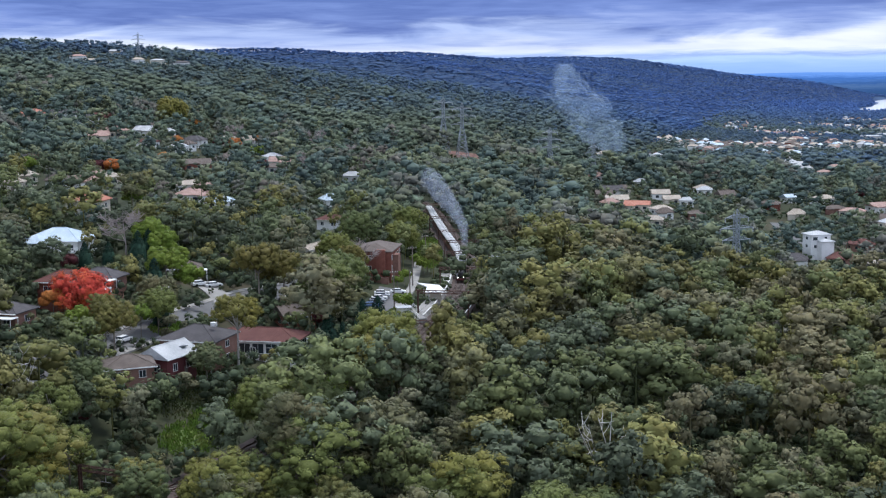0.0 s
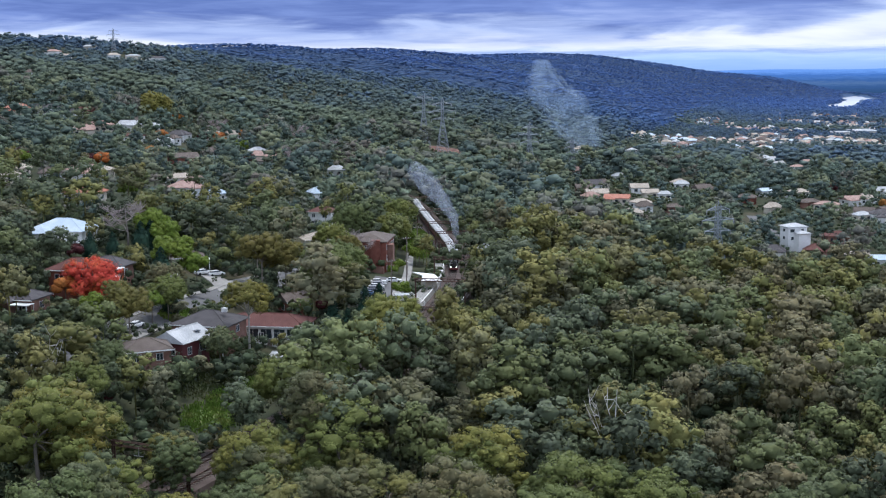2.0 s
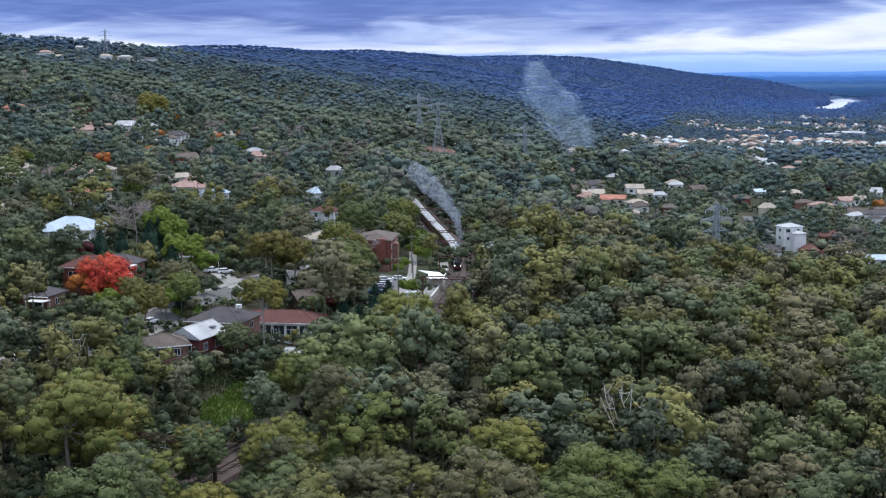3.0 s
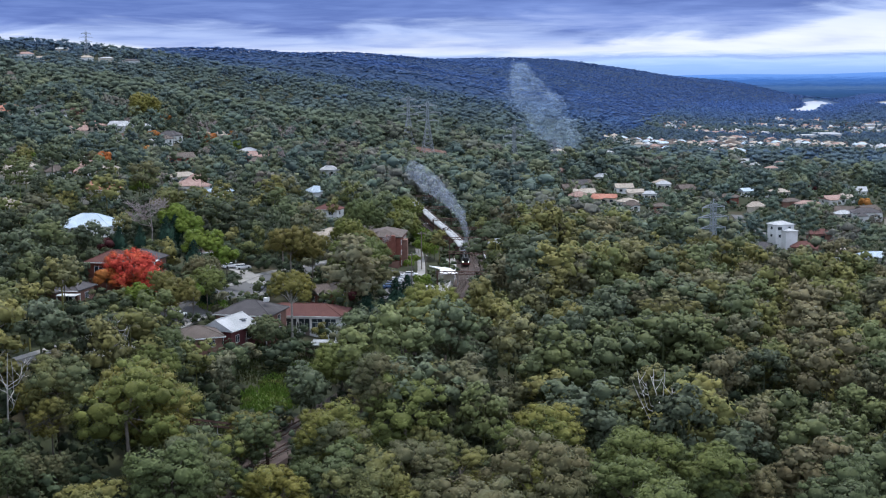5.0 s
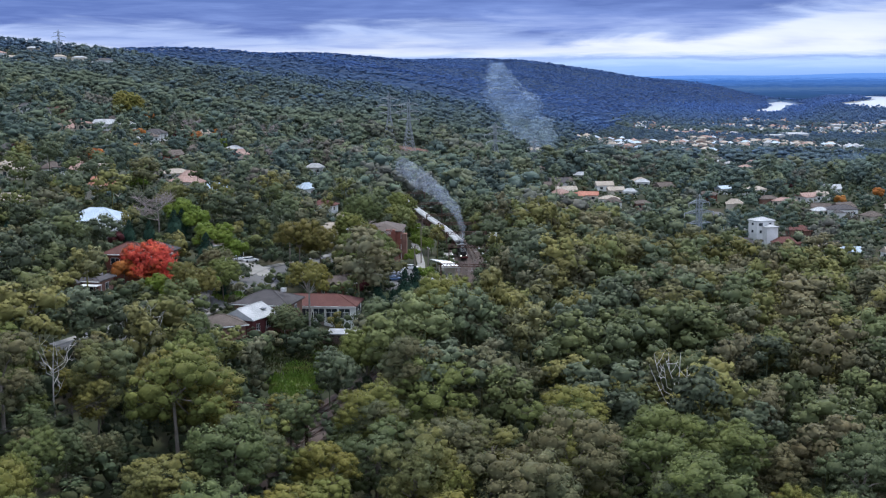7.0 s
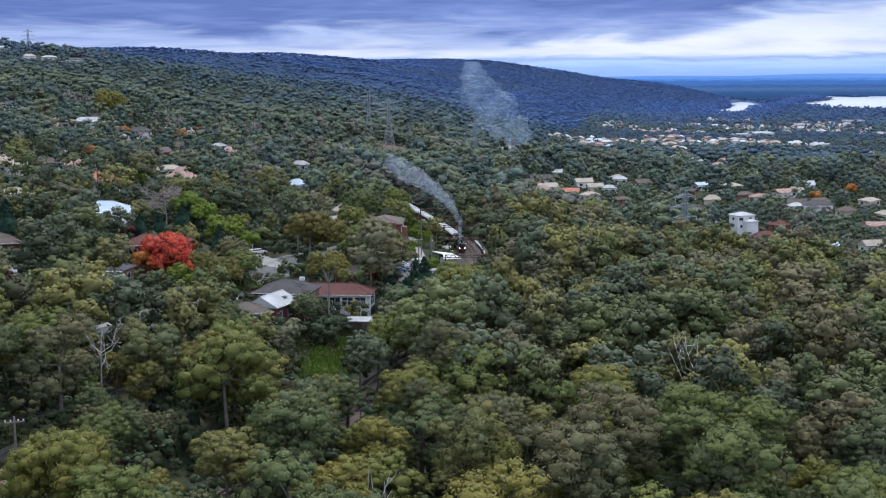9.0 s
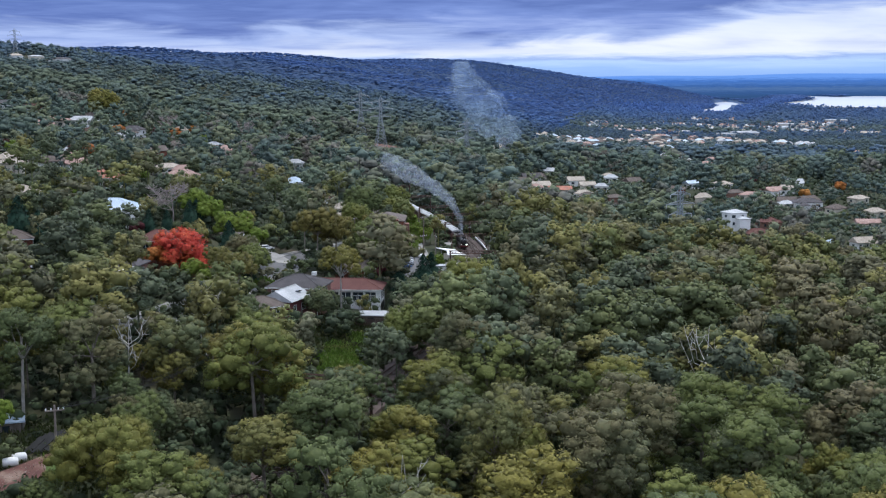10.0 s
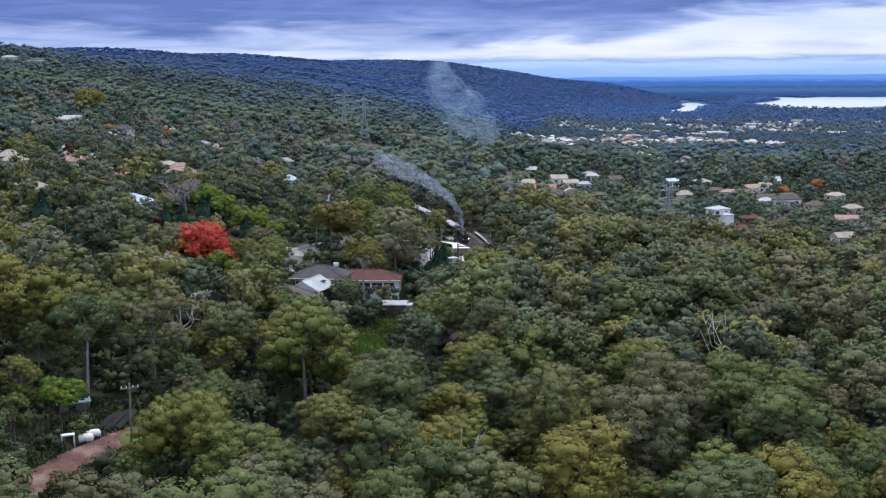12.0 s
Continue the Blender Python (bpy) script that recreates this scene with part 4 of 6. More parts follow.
pool = thing("swimming_pool", pose(146, 503, ground_z(146, 503) + 0.6), "small turquoise garden swimming pool", "pool")
part("basin", Shape().box(-3, -2, -1.5, 3, 2, 0.1), plain("pool_blue", (0.05, 0.35, 0.45), 0.2), pool)


def town():
    """Houses of the far town on the plain, walls and roof each."""
    rng = random.Random(77)
    kinds = []
    for w, r in ((0, 0), (0, 1), (1, 1), (1, 2), (2, 3), (0, 7), (0, 5), (3, 2)):
        n = len(kinds)
        L = 8.5 + 1.5 * (n % 4)
        x, y = 420 + n * 14, 1500 + n * 30
        kinds.append(house(x, y, 15 * n, L, L * 0.6, 4.2, 2.2, FAR_WALLS[w][0], FAR_ROOFS[r], f"{FAR_WALLS[w][1]} town house with {ROOF_WORDS[r]} roof on the plain", detail=0, group="town houses"))
    spots = []
    while len(spots) < 420:
        u = rng.random()
        y = 1230 + 1400 * u ** 1.2 + rng.uniform(0, 200)
        x = rng.uniform(float(foot_x(y)) + 40 + 60 * u, min(0.58 * y, 0.50 * y + 80))
        if y < 2600 - 250 * (x > 0.37 * y) and noise.noise(Vector((x / 180, y / 260, 0.3))) > -0.02:
            spots.append((x, y))
            TOWN.append((x, y))
    spots.sort(key=lambda p: p[1])
    for x, y in spots[:130]:
        copy_thing(rng.choice(kinds), pose(x, y, ground_z(x, y) + 1.2, 0, 0, rng.uniform(0, 180)))
    rest = thing("town_houses", pose(0, 0, 0), "many small pale and tiled roofs of the far town", "houses", kind="stuff")
    looks = [(M_WHITE, M_ROOF_WHITE), (M_CREAM, M_ROOF_TAN), (M_CREAM, M_ROOF_PINK), (M_BRICK_BROWN, M_ROOF_BROWN), (M_WHITE, M_ROOF_GREY)]
    walls, roofs = [Shape() for _ in looks], [Shape() for _ in looks]
    for x, y in spots[130:]:
        k, L = rng.randrange(len(looks)), rng.uniform(7, 12)
        m = pose(x, y, ground_z(x, y) + 1.2, 0, 0, rng.uniform(0, 180))
        walls[k].box(-L / 2, -L * 0.3, -4, L / 2, L * 0.3, 4.2, m)
        rs, _ = roof_shape(L, L * 0.6, 4.2, 2.2, rng.choice(("hip", "gable")), 0.5)
        roofs[k].add(rs.v, rs.f, m)
    for k, (w, r) in enumerate(looks):
        tagged(part("walls", walls[k], w, rest), kind="stuff")
        tagged(part("roofs", roofs[k], r, rest), kind="stuff")
    for x, y, L in ((662, 1767, 30), (614, 1735, 24), (668, 1804, 34), (905, 2180, 40), (1080, 2350, 44)):
        b = thing("warehouse", pose(x, y, ground_z(x, y), 0, 0, rng.uniform(-15, 15)), "large pale flat-roofed town building", "warehouse", "town buildings")
        part("wall", Shape().box(-L / 2, -10, -4, L / 2, 10, 8), M_CREAM, b)
        part("roof", Shape().box(-L / 2 - 0.5, -10.5, 8, L / 2 + 0.5, 10.5, 9.2, taper=0.4), M_ROOF_WHITE, b)
        TOWN.append((x, y))


TOWN = []
town()

# ---- station ----


def station():
    pl = shifted(LINE, -6.6)
    seg = [p for p in pl if 272 < p[1] < 372]
    ob = new("platform", level_band("platform", seg, 3.6, -3, 0.0, M_CONCRETE).mesh("platform", M_CONCRETE))
    tagged(ob, "pale concrete station platform along the track", "platform", kind="structure")
    edge = new("platform_edge", level_band("platform_edge", [p for p in shifted(LINE, -5.1) if 272 < p[1] < 372], 0.3, -0.4, 0.04, M_WHITE, 0.04).mesh("platform_edge", M_WHITE))
    tagged(edge, "white painted platform edge", "platform edge", kind="structure")
    far = [p for p in shifted(LINE, 5.65) if 300 < p[1] < 385]
    tagged(new("platform", level_band("platform", far, 0.9, -3, 0.0, M_BALLAST, 0.1).mesh("platform", M_BALLAST)), "narrow gravel platform across the track", "platform", kind="structure")
    far = [p for p in shifted(LINE, 5.05) if 300 < p[1] < 385]
    tagged(new("platform_edge", level_band("platform_edge", far, 0.26, -0.4, 0.04, M_WHITE, 0.04).mesh("platform_edge", M_WHITE)), "white painted edge of the platform across the track", "platform edge", kind="structure")
    c = thing("station_canopy", pose(-3.2, 331, -1.2, 0, 0, 12), "white metal station canopy with angular roof", "canopy")
    r = Shape()
    r.add([(-3.4, -5.0, 3.5), (2.6, -4.6, 3.2), (2.6, 5.0, 3.5), (-3.9, 4.8, 4.5), (-1.9, 0, 4.1), (-3.4, -5.0, 3.7), (2.6, -4.6, 3.4), (2.6, 5.0, 3.7), (-3.9, 4.8, 4.7), (-1.9, 0, 4.3)],
          [(4, 3, 2, 1, 0), (5, 6, 7, 8, 9), (0, 1, 6, 5), (1, 2, 7, 6), (2, 3, 8, 7), (3, 4, 9, 8), (4, 0, 5, 9)])
    part("roof", r, M_WHITE, c)
    for x, y in ((-2.4, -4.2), (2.2, -4.2), (2.2, 4.4), (-2, 4.2)):
        part("post", Shape().box(x - 0.1, y - 0.1, 0, x + 0.1, y + 0.1, 3.7), M_STEEL, c)
    part("waiting_room", Shape().box(-1.7, -2.9, 0, 1.5, 3.2, 2.9), M_CREAM, c)
    ramp = thing("station_ramp", pose(-8, 309, 0.2, 0, 0, 14), "white railed access ramp to the platform", "ramp")
    part("deck", Shape().box(-1, -9, -1.5, 1, 9, 0.1), M_CONCRETE, ramp)
    for x in (-1, 1):
        rl = Shape().bar((x, -9, 1.1), (x, 9, 1.1), 0.07).bar((x, -9, 0.6), (x, 9, 0.6), 0.04)
        for k in range(10):
            rl.bar((x, -9 + 2 * k, 0), (x, -9 + 2 * k, 1.1), 0.05)
        part("railing", rl, M_WHITE, ramp)
    k = thing("station_kiosk", pose(-10.6, 300, 0.8, 0, 0, 10), "small white equipment cabin by the station", "cabin")
    part("wall", Shape().box(-1.6, -1.3, -1, 1.6, 1.3, 2.4), M_WHITE, k)
    part("roof", Shape().box(-1.9, -1.6, 2.4, 1.9, 1.6, 2.6), M_STEEL, k)
    s = thing("signal_sign", pose(14.5, 366, -1.5), "white signal board on a grey post beside the track", "signal")
    part("post", Shape().bar((0, 0, -1), (0, 0, 8.2), 0.18, 8), M_STEEL, s)
    part("board", Shape().box(-0.6, -0.15, 5.8, 1.7, 0, 8.6), M_WHITE, s)
    part("arm", Shape().box(-2.4, -0.1, 6.9, -0.6, 0.05, 7.6), M_WHITE, s)


station()


def car(x, y, turn, paint_at, label):
    c = thing("car", pose(x, y, ground_z(x, y) + 0.26, 0, 0, turn), label, "car", "parked cars")
    body = Shape().add([(-2.2, -0.85, 0.3), (2.2, -0.85, 0.3), (2.2, 0.85, 0.3), (-2.2, 0.85, 0.3), (-2.2, -0.88, 0.8), (2.15, -0.88, 0.72), (2.15, 0.88, 0.72), (-2.2, 0.88, 0.8), (-2.1, -0.8, 0.98), (0.95, -0.82, 0.95), (0.95, 0.82, 0.95), (-2.1, 0.8, 0.98)],
                       [(3, 2, 1, 0), (0, 1, 5, 4), (2, 3, 7, 6), (1, 2, 6, 5), (3, 0, 4, 7), (4, 5, 9, 8), (6, 7, 11, 10), (5, 6, 10, 9), (7, 4, 8, 11), (8, 9, 10, 11)])
    part("body", body, CAR_PAINTS[paint_at], c)
    part("glasshouse", Shape().box(-1.75, -0.78, 0.95, 0.85, 0.78, 1.34, taper=0.22), M_GLASS, c)
    part("roof", Shape().box(-1.5, -0.57, 1.34, 0.55, 0.57, 1.41, taper=0.05), CAR_PAINTS[paint_at], c)
    for px in (-1.35, 1.35):
        for py in (-0.8, 0.8):
            part("wheel", Shape().tube([(px, py - 0.1, 0.32), (px, py + 0.1, 0.32)], [0.32, 0.32], 10), M_RUBBER, c)


for row in ((-61.8, 304.5, 40, 0, "white parked hatchback on a driveway"), (-58.6, 305.5, 30, 0, "white parked car on a driveway"), (-66.3, 246.5, 70, 0, "white car parked at the kerb"),
            (-17.5, 333, 5, 0, "white car in the station car park"), (-17.3, 329.5, 5, 1, "silver car in the station car park"), (-17.8, 326, 8, 0, "white car in the station car park"), (-18.2, 322.5, 8, 1, "silver car in the station car park"),
            (-18.6, 319, 10, 2, "dark car in the station car park"), (-13.2, 338, 0, 0, "white car in the station car park"), (-19.5, 315.5, 10, 3, "blue car in the station car park"), (-40, 374, 30, 0, "white car beside the tan-roofed house")):
    car(*row)

# ---- train ----


def bogie(parent, x, n=2):
    b = part("bogie", Shape().box(x - 1.3, -1.0, 0.35, x + 1.3, 1.0, 0.75), M_BLACK, parent)
    for k in range(n):
        px = x - 0.85 + 1.7 * k / (n - 1)
        for py in (-0.75, 0.75):
            part("wheel", Shape().tube([(px, py - 0.07, 0.45), (px, py + 0.07, 0.45)], [0.45, 0.45], 12), M_RUST, b)


def locomotive(m):
    t = thing("steam_locomotive", m, "black steam locomotive with lit headlamps on the curve", "locomotive")
    part("frame", Shape().box(-6.2, -1.3, 0.7, 6.0, 1.3, 1.15), M_BLACK, t)
    part("boiler", Shape().tube([(-3.2, 0, 2.35), (4.2, 0, 2.3), (5.4, 0, 2.3)], [1.05, 0.92, 0.92], 18), M_BLACK, t, flat=False)
    part("smokebox_door", Shape().tube([(5.4, 0, 2.3), (5.55, 0, 2.3)], [0.8, 0.55], 16), M_BLACK, t)
    part("chimney", Shape().tube([(4.6, 0, 3.1), (4.6, 0, 3.9), (4.6, 0, 4.0)], [0.32, 0.28, 0.36], 12), M_BLACK, t)
    part("dome", Shape().tube([(1.5, 0, 3.1), (1.5, 0, 3.6), (1.5, 0, 3.75)], [0.45, 0.4, 0.15], 12), M_BLACK, t)
    cab = part("cab", Shape().box(-6.0, -1.4, 1.15, -3.2, 1.4, 3.5), M_BLACK, t)
    part("cab_roof", Shape().add([(-6.3, -1.5, 3.5), (-3.0, -1.5, 3.5), (-3.0, 0, 3.95), (-6.3, 0, 3.95), (-6.3, 1.5, 3.5), (-3.0, 1.5, 3.5)], [(0, 1, 2, 3), (3, 2, 5, 4), (0, 3, 4), (1, 5, 2)]), M_BLACK, cab)
    part("running_board", Shape().box(-3.2, -1.45, 1.35, 5.6, 1.45, 1.45), M_BLACK, t)
    part("buffer_beam", Shape().box(5.9, -1.35, 0.75, 6.15, 1.35, 1.25), M_MAROON, t)
    for y in (-0.85, 0.85):
        part("headlamp", Shape().tube([(6.1, y, 1.6), (6.3, y, 1.6)], [0.13, 0.13], 10), M_LAMP, t, "lit white headlamp")
    for x in (-1.6, 0.2, 2.0):
        for y in (-0.8, 0.8):
            part("driving_wheel", Shape().tube([(x, y - 0.08, 0.85), (x, y + 0.08, 0.85)], [0.8, 0.8], 16), M_BLACK, t)
    bogie(t, 4.4)
    for s_y in (-1.12, 1.12):
        part("coupling_rod", Shape().box(-1.7, s_y - 0.04, 0.55, 2.1, s_y + 0.04, 0.7), M_STEEL, t)


def tender(m):
    t = thing("coal_tender", m, "black coal tender behind the locomotive", "tender")
    part("tank", Shape().box(-4, -1.4, 1.0, 4, 1.4, 3.1), M_BLACK, t)
    c = Shape()
    rng = random.Random(5)
    for _ in range(50):
        x, y = rng.uniform(-3.4, 3.6), rng.uniform(-1.1, 1.1)
        c.box(x - 0.3, y - 0.3, 3.0, x + 0.3, y + 0.3, 3.2 + rng.uniform(0, 0.35), taper=0.12)
    tagged(part("coal", c, M_RUBBER, t), kind="stuff")
    bogie(t, -2.4)
    bogie(t, 2.4)


def coach(m):
    L = 20.0
    t = thing("railway_coach", m, "maroon passenger coach with silver-grey rounded roof", "railway coach", "train coaches")
    part("body", Shape().box(-L / 2, -1.42, 0.8, L / 2, 1.42, 3.1), M_MAROON, t)
    rf = Shape()
    n = 8
    prof = [(-1.5 * math.cos(math.pi * k / n), 3.08 + 0.75 * math.sin(math.pi * k / n)) for k in range(n + 1)]
    v = [(x, y, z) for x in (-L / 2 - 0.1, L / 2 + 0.1) for y, z in prof]
    rf.add(v, [(k + n + 1, k + n + 2, k + 1, k) for k in range(n)] + [tuple(range(n + 1)), tuple(range(2 * n + 1, n, -1))])
    part("roof", rf, M_COACH_ROOF, t)
    for k in range(9):
        x = -L / 2 + 1.6 + k * 2.1
        for y in (-1.45, 1.4):
            part("window", Shape().box(x - 0.6, y, 1.9, x + 0.6, y + 0.05, 2.75), M_GLASS, t)
    for k in range(5):
        part("roof_vent", Shape().box(-8 + 4 * k - 0.3, -0.3, 3.78, -8 + 4 * k + 0.3, 0.3, 4.0), M_STEEL, t)
    bogie(t, -7)
    bogie(t, 7)


NEAR_TRACK = shifted(LINE, -1.8)


def on_track(s):
    a, _ = along(NEAR_TRACK, s - 2)
    b, _ = along(NEAR_TRACK, s + 2)
    mid = (a + b) / 2
    return Matrix.Translation((mid.x, mid.y, RAIL_Z + 0.3)) @ Matrix.Rotation(math.atan2(a.y - b.y, a.x - b.x), 4, "Z")


def track_s(y):
    s = 0.0
    while along(NEAR_TRACK, s)[0].y < y:
        s += 0.5
    return s


FRONT = track_s(359)
locomotive(on_track(FRONT + 6.5))
tender(on_track(FRONT + 17.5))
for k in range(8):
    coach(on_track(FRONT + 33 + 20.6 * k))

# ---- poles, pylons, wires ----


def power_pole(x, y, high, turn, arms=1):
    p = thing("power_pole", pose(x, y, ground_z(x, y), 0, 0, turn), "grey timber power pole with crossarm and insulators", "power pole", "power poles")
    part("pole", Shape().tube([(0, 0, -1), (0, 0, high)], [0.19, 0.13], 8), M_WOOD, p)
    for k in range(arms):
        z = high - 0.7 - 1.1 * k
        part("crossarm", Shape().box(-1.25, -0.2, z - 0.08, 1.25, -0.05, z + 0.08), M_WOOD, p)
        for ix in (-1.1, -0.45, 0.45, 1.1):
            part("insulator", Shape().tube([(ix, -0.12, z + 0.08), (ix, -0.12, z + 0.32)], [0.07, 0.09], 8), M_WHITE, p)


power_pole(-84, 128, 8.6, 14)
for x, y, hh, tn in ((-13.6, 318, 10.5, 30), (-9.4, 352, 12, 20), (-9.5, 322, 10, 100), (-48, 306, 9.5, 60), (-61, 262, 9.5, 60), (-32, 340, 9.5, 60), (-66, 168, 10.5, 20), (-6, 395, 10, 10)):
    power_pole(x, y, hh, tn)


def wire(points, r=0.03, sag=1.2, label="thin black overhead wires", name="overhead_wire"):
    s = Shape()
    for a, b in zip(points, points[1:]):
        a, b = Vector(a), Vector(b)
        run = []
        for k in range(9):
            u = k / 8
            p = a.lerp(b, u)
            p.z -= sag * 4 * u * (1 - u)
            run.append(p)
        s.tube(run, [r] * 9, 4, False)
    tagged(new(name, s.mesh(name, M_RUBBER)), label, "wire", kind="structure")


for dx in (-1.1, 0.45, 1.1):
    wire([(-84 + dx, 128, ground_z(-84, 128) + 8.2), (-66 + dx, 168, ground_z(-66, 168) + 10), (-61 + dx, 262, ground_z(-61, 262) + 9)])
for off in (-2.0, 2.0):
    pts = []
    for s_at in (157, 230, 268, 306, 344, 376, 402, 430, 472, 520):
        p, a = along(shifted(LINE, off), s_at)
        pts.append((p.x, p.y, RAIL_Z + 5.6))
    wire(pts, 0.035, 0.15, "railway contact wire over the track", "contact_wire")


def pylon(x, y, high, turn, base=None):
    z = ground_z(x, y) if base is None else base
    t = thing("transmission_tower", pose(x, y, z, 0, 0, turn), "grey steel lattice transmission tower above the trees", "pylon", "pylons")
    r = 0.15
    w0, w1 = high * 0.11, 0.8
    neck = high * 0.6

    def half(q):
        return w0 + (w1 - w0) * min(q / neck, 1)

    for sx in (-1, 1):
        for sy in (-1, 1):
            part("leg", Shape().tube([(sx * w0, sy * w0, -1), (sx * w1, sy * w1, neck), (sx * w1, sy * w1, high * 0.94), (0, 0, high)], [r * 1.3, r, r, r * 0.7], 4), M_PYLON, t)
    br = Shape()
    n = 9
    zs = [neck * (1 - (1 - k / n) ** 1.25) for k in range(n + 1)] + [neck + (high * 0.94 - neck) * k / 6 for k in range(1, 7)]
    for a, b in zip(zs, zs[1:]):
        p, q = half(a), half(b)
        for c in range(4):
            k0 = [(-1, -1), (1, -1), (1, 1), (-1, 1)][c]
            k1 = [(-1, -1), (1, -1), (1, 1), (-1, 1)][(c + 1) % 4]
            br.bar((k0[0] * p, k0[1] * p, a), (k1[0] * q, k1[1] * q, b), r * 0.6)
            br.bar((k1[0] * p, k1[1] * p, a), (k0[0] * q, k0[1] * q, b), r * 0.6)
    part("bracing", br, M_PYLON, t)
    for za, span in ((neck * 1.02, high * 0.20), (neck * 1.26, high * 0.24), (neck * 1.48, high * 0.17)):
        for sx in (-1, 1):
            arm = Shape()
            for sy in (-1, 1):
                arm.bar((sx * w1, sy * w1, za), (sx * span, 0, za), r * 0.8)
                arm.bar((sx * w1, sy * w1, za + 1.3), (sx * span, 0, za), r * 0.7)
            for k in range(1, 5):
                u = k / 5
                xx = sx * (w1 + (span - w1) * u)
                arm.bar((xx, -w1 * (1 - u), za), (xx, 0, za + 1.3 * (1 - u)), r * 0.5)
            a = part("crossarm", arm, M_PYLON, t)
            part("insulator", Shape().tube([(sx * span, 0, za), (sx * span, 0, za - 1.6)], [0.16, 0.16], 6), M_STEEL, a)


pylon(110, 455, 30, 20)
pylon(68, 763, 33, 25)
pylon(14, 792, 36, 10)
pylon(2, 812, 36, 10)
pylon(100, 800, 24, 25)
pylon(-362, 1492, 34, 0)


# ---- the yard by the power pole ----


def wrapped_bale(x, y, turn, L, label):
    b = thing("wrapped_bale", pose(x, y, ground_z(x, y), 0, 0, turn), label, "bale", "wrapped bales")
    n = 10
    part("wrap", Shape().tube([(-L / 2, 0, 0.62), (-L / 2 + 0.15, 0, 0.62), (0, 0.03, 0.66), (L / 2 - 0.15, 0, 0.62), (L / 2, 0, 0.62)], [0.42, 0.6, 0.66, 0.6, 0.4], n), M_WHITE, b, flat=False)


wrapped_bale(-90.2, 129.6, 10, 2.0, "white plastic-wrapped bale on the grass verge")
wrapped_bale(-89.4, 131.2, 24, 1.9, "white plastic-wrapped bale behind another")
stall = thing("white_frame_table", pose(-92.4, 128.4, ground_z(-92.4, 128.4), 0, 0, 15), "white frame table standing by the dirt track", "table")
part("tabletop", Shape().box(-0.9, -0.5, 1.75, 0.9, 0.5, 1.9), M_WHITE, stall)
for px in (-0.8, 0.8):
    for py in (-0.42, 0.42):
        part("leg", Shape().box(px - 0.06, py - 0.06, -0.1, px + 0.06, py + 0.06, 1.75), M_WHITE, stall)
for k in range(7):
    x, y = -88.6 + 0.55 * k, 135.6 + 0.6 * (k % 3)
    p = thing("black_sheet", pose(x, y, ground_z(x, y) + 0.6 + 0.14 * k, 24, -20, 58), "black corrugated plastic sheet in a slumped pile", "sheet", "black sheets")
    part("panel", Shape().box(-2.2, -0.42, 0, 2.2, 0.42, 0.12), M_RUBBER, p)

# ---- trees ----
ICO_V = np.array([(0, 0, 1)] + [(0.894 * math.cos(a), 0.894 * math.sin(a), 0.447) for a in np.arange(5) * 2 * math.pi / 5] + [(0.894 * math.cos(a), 0.894 * math.sin(a), -0.447) for a in (np.arange(5) + 0.5) * 2 * math.pi / 5] + [(0, 0, -1)])
OCTA_V = np.array([(1, 0, 0), (0, 1, 0), (-1, 0, 0), (0, -1, 0), (0, 0, 1), (0, 0, -1)], float)
OCTA_F = np.array([(0, 1, 4), (1, 2, 4), (2, 3, 4), (3, 0, 4), (1, 0, 5), (2, 1, 5), (3, 2, 5), (0, 3, 5)])
ICO_F = np.array([(0, i + 1, (i + 1) % 5 + 1) for i in range(5)] + [(i + 1, i + 6, (i + 1) % 5 + 1) for i in range(5)] + [((i + 1) % 5 + 1, i + 6, (i + 1) % 5 + 6) for i in range(5)] + [(11, (i + 1) % 5 + 6, i + 6) for i in range(5)])


def unit(v):
    return v / np.maximum(np.linalg.norm(v, axis=-1, keepdims=True), 1e-9)


def leaf_tris(rng, centres, normals, size):
    """One small triangle of foliage at each centre."""
    n = len(centres)
    nn = unit(normals + rng.normal(0, 0.26, (n, 3)))
    a = unit(np.cross(nn, rng.normal(0, 1, (n, 3))))
    b = np.cross(nn, a)
    s = size * rng.uniform(0.6, 1.35, (n, 1))
    V = np.stack([centres + s * a, centres - 0.55 * s * a + 0.85 * s * b, centres - 0.55 * s * a - 0.85 * s * b], 1).reshape(-1, 3)
    return V, np.arange(3 * n).reshape(-1, 3)


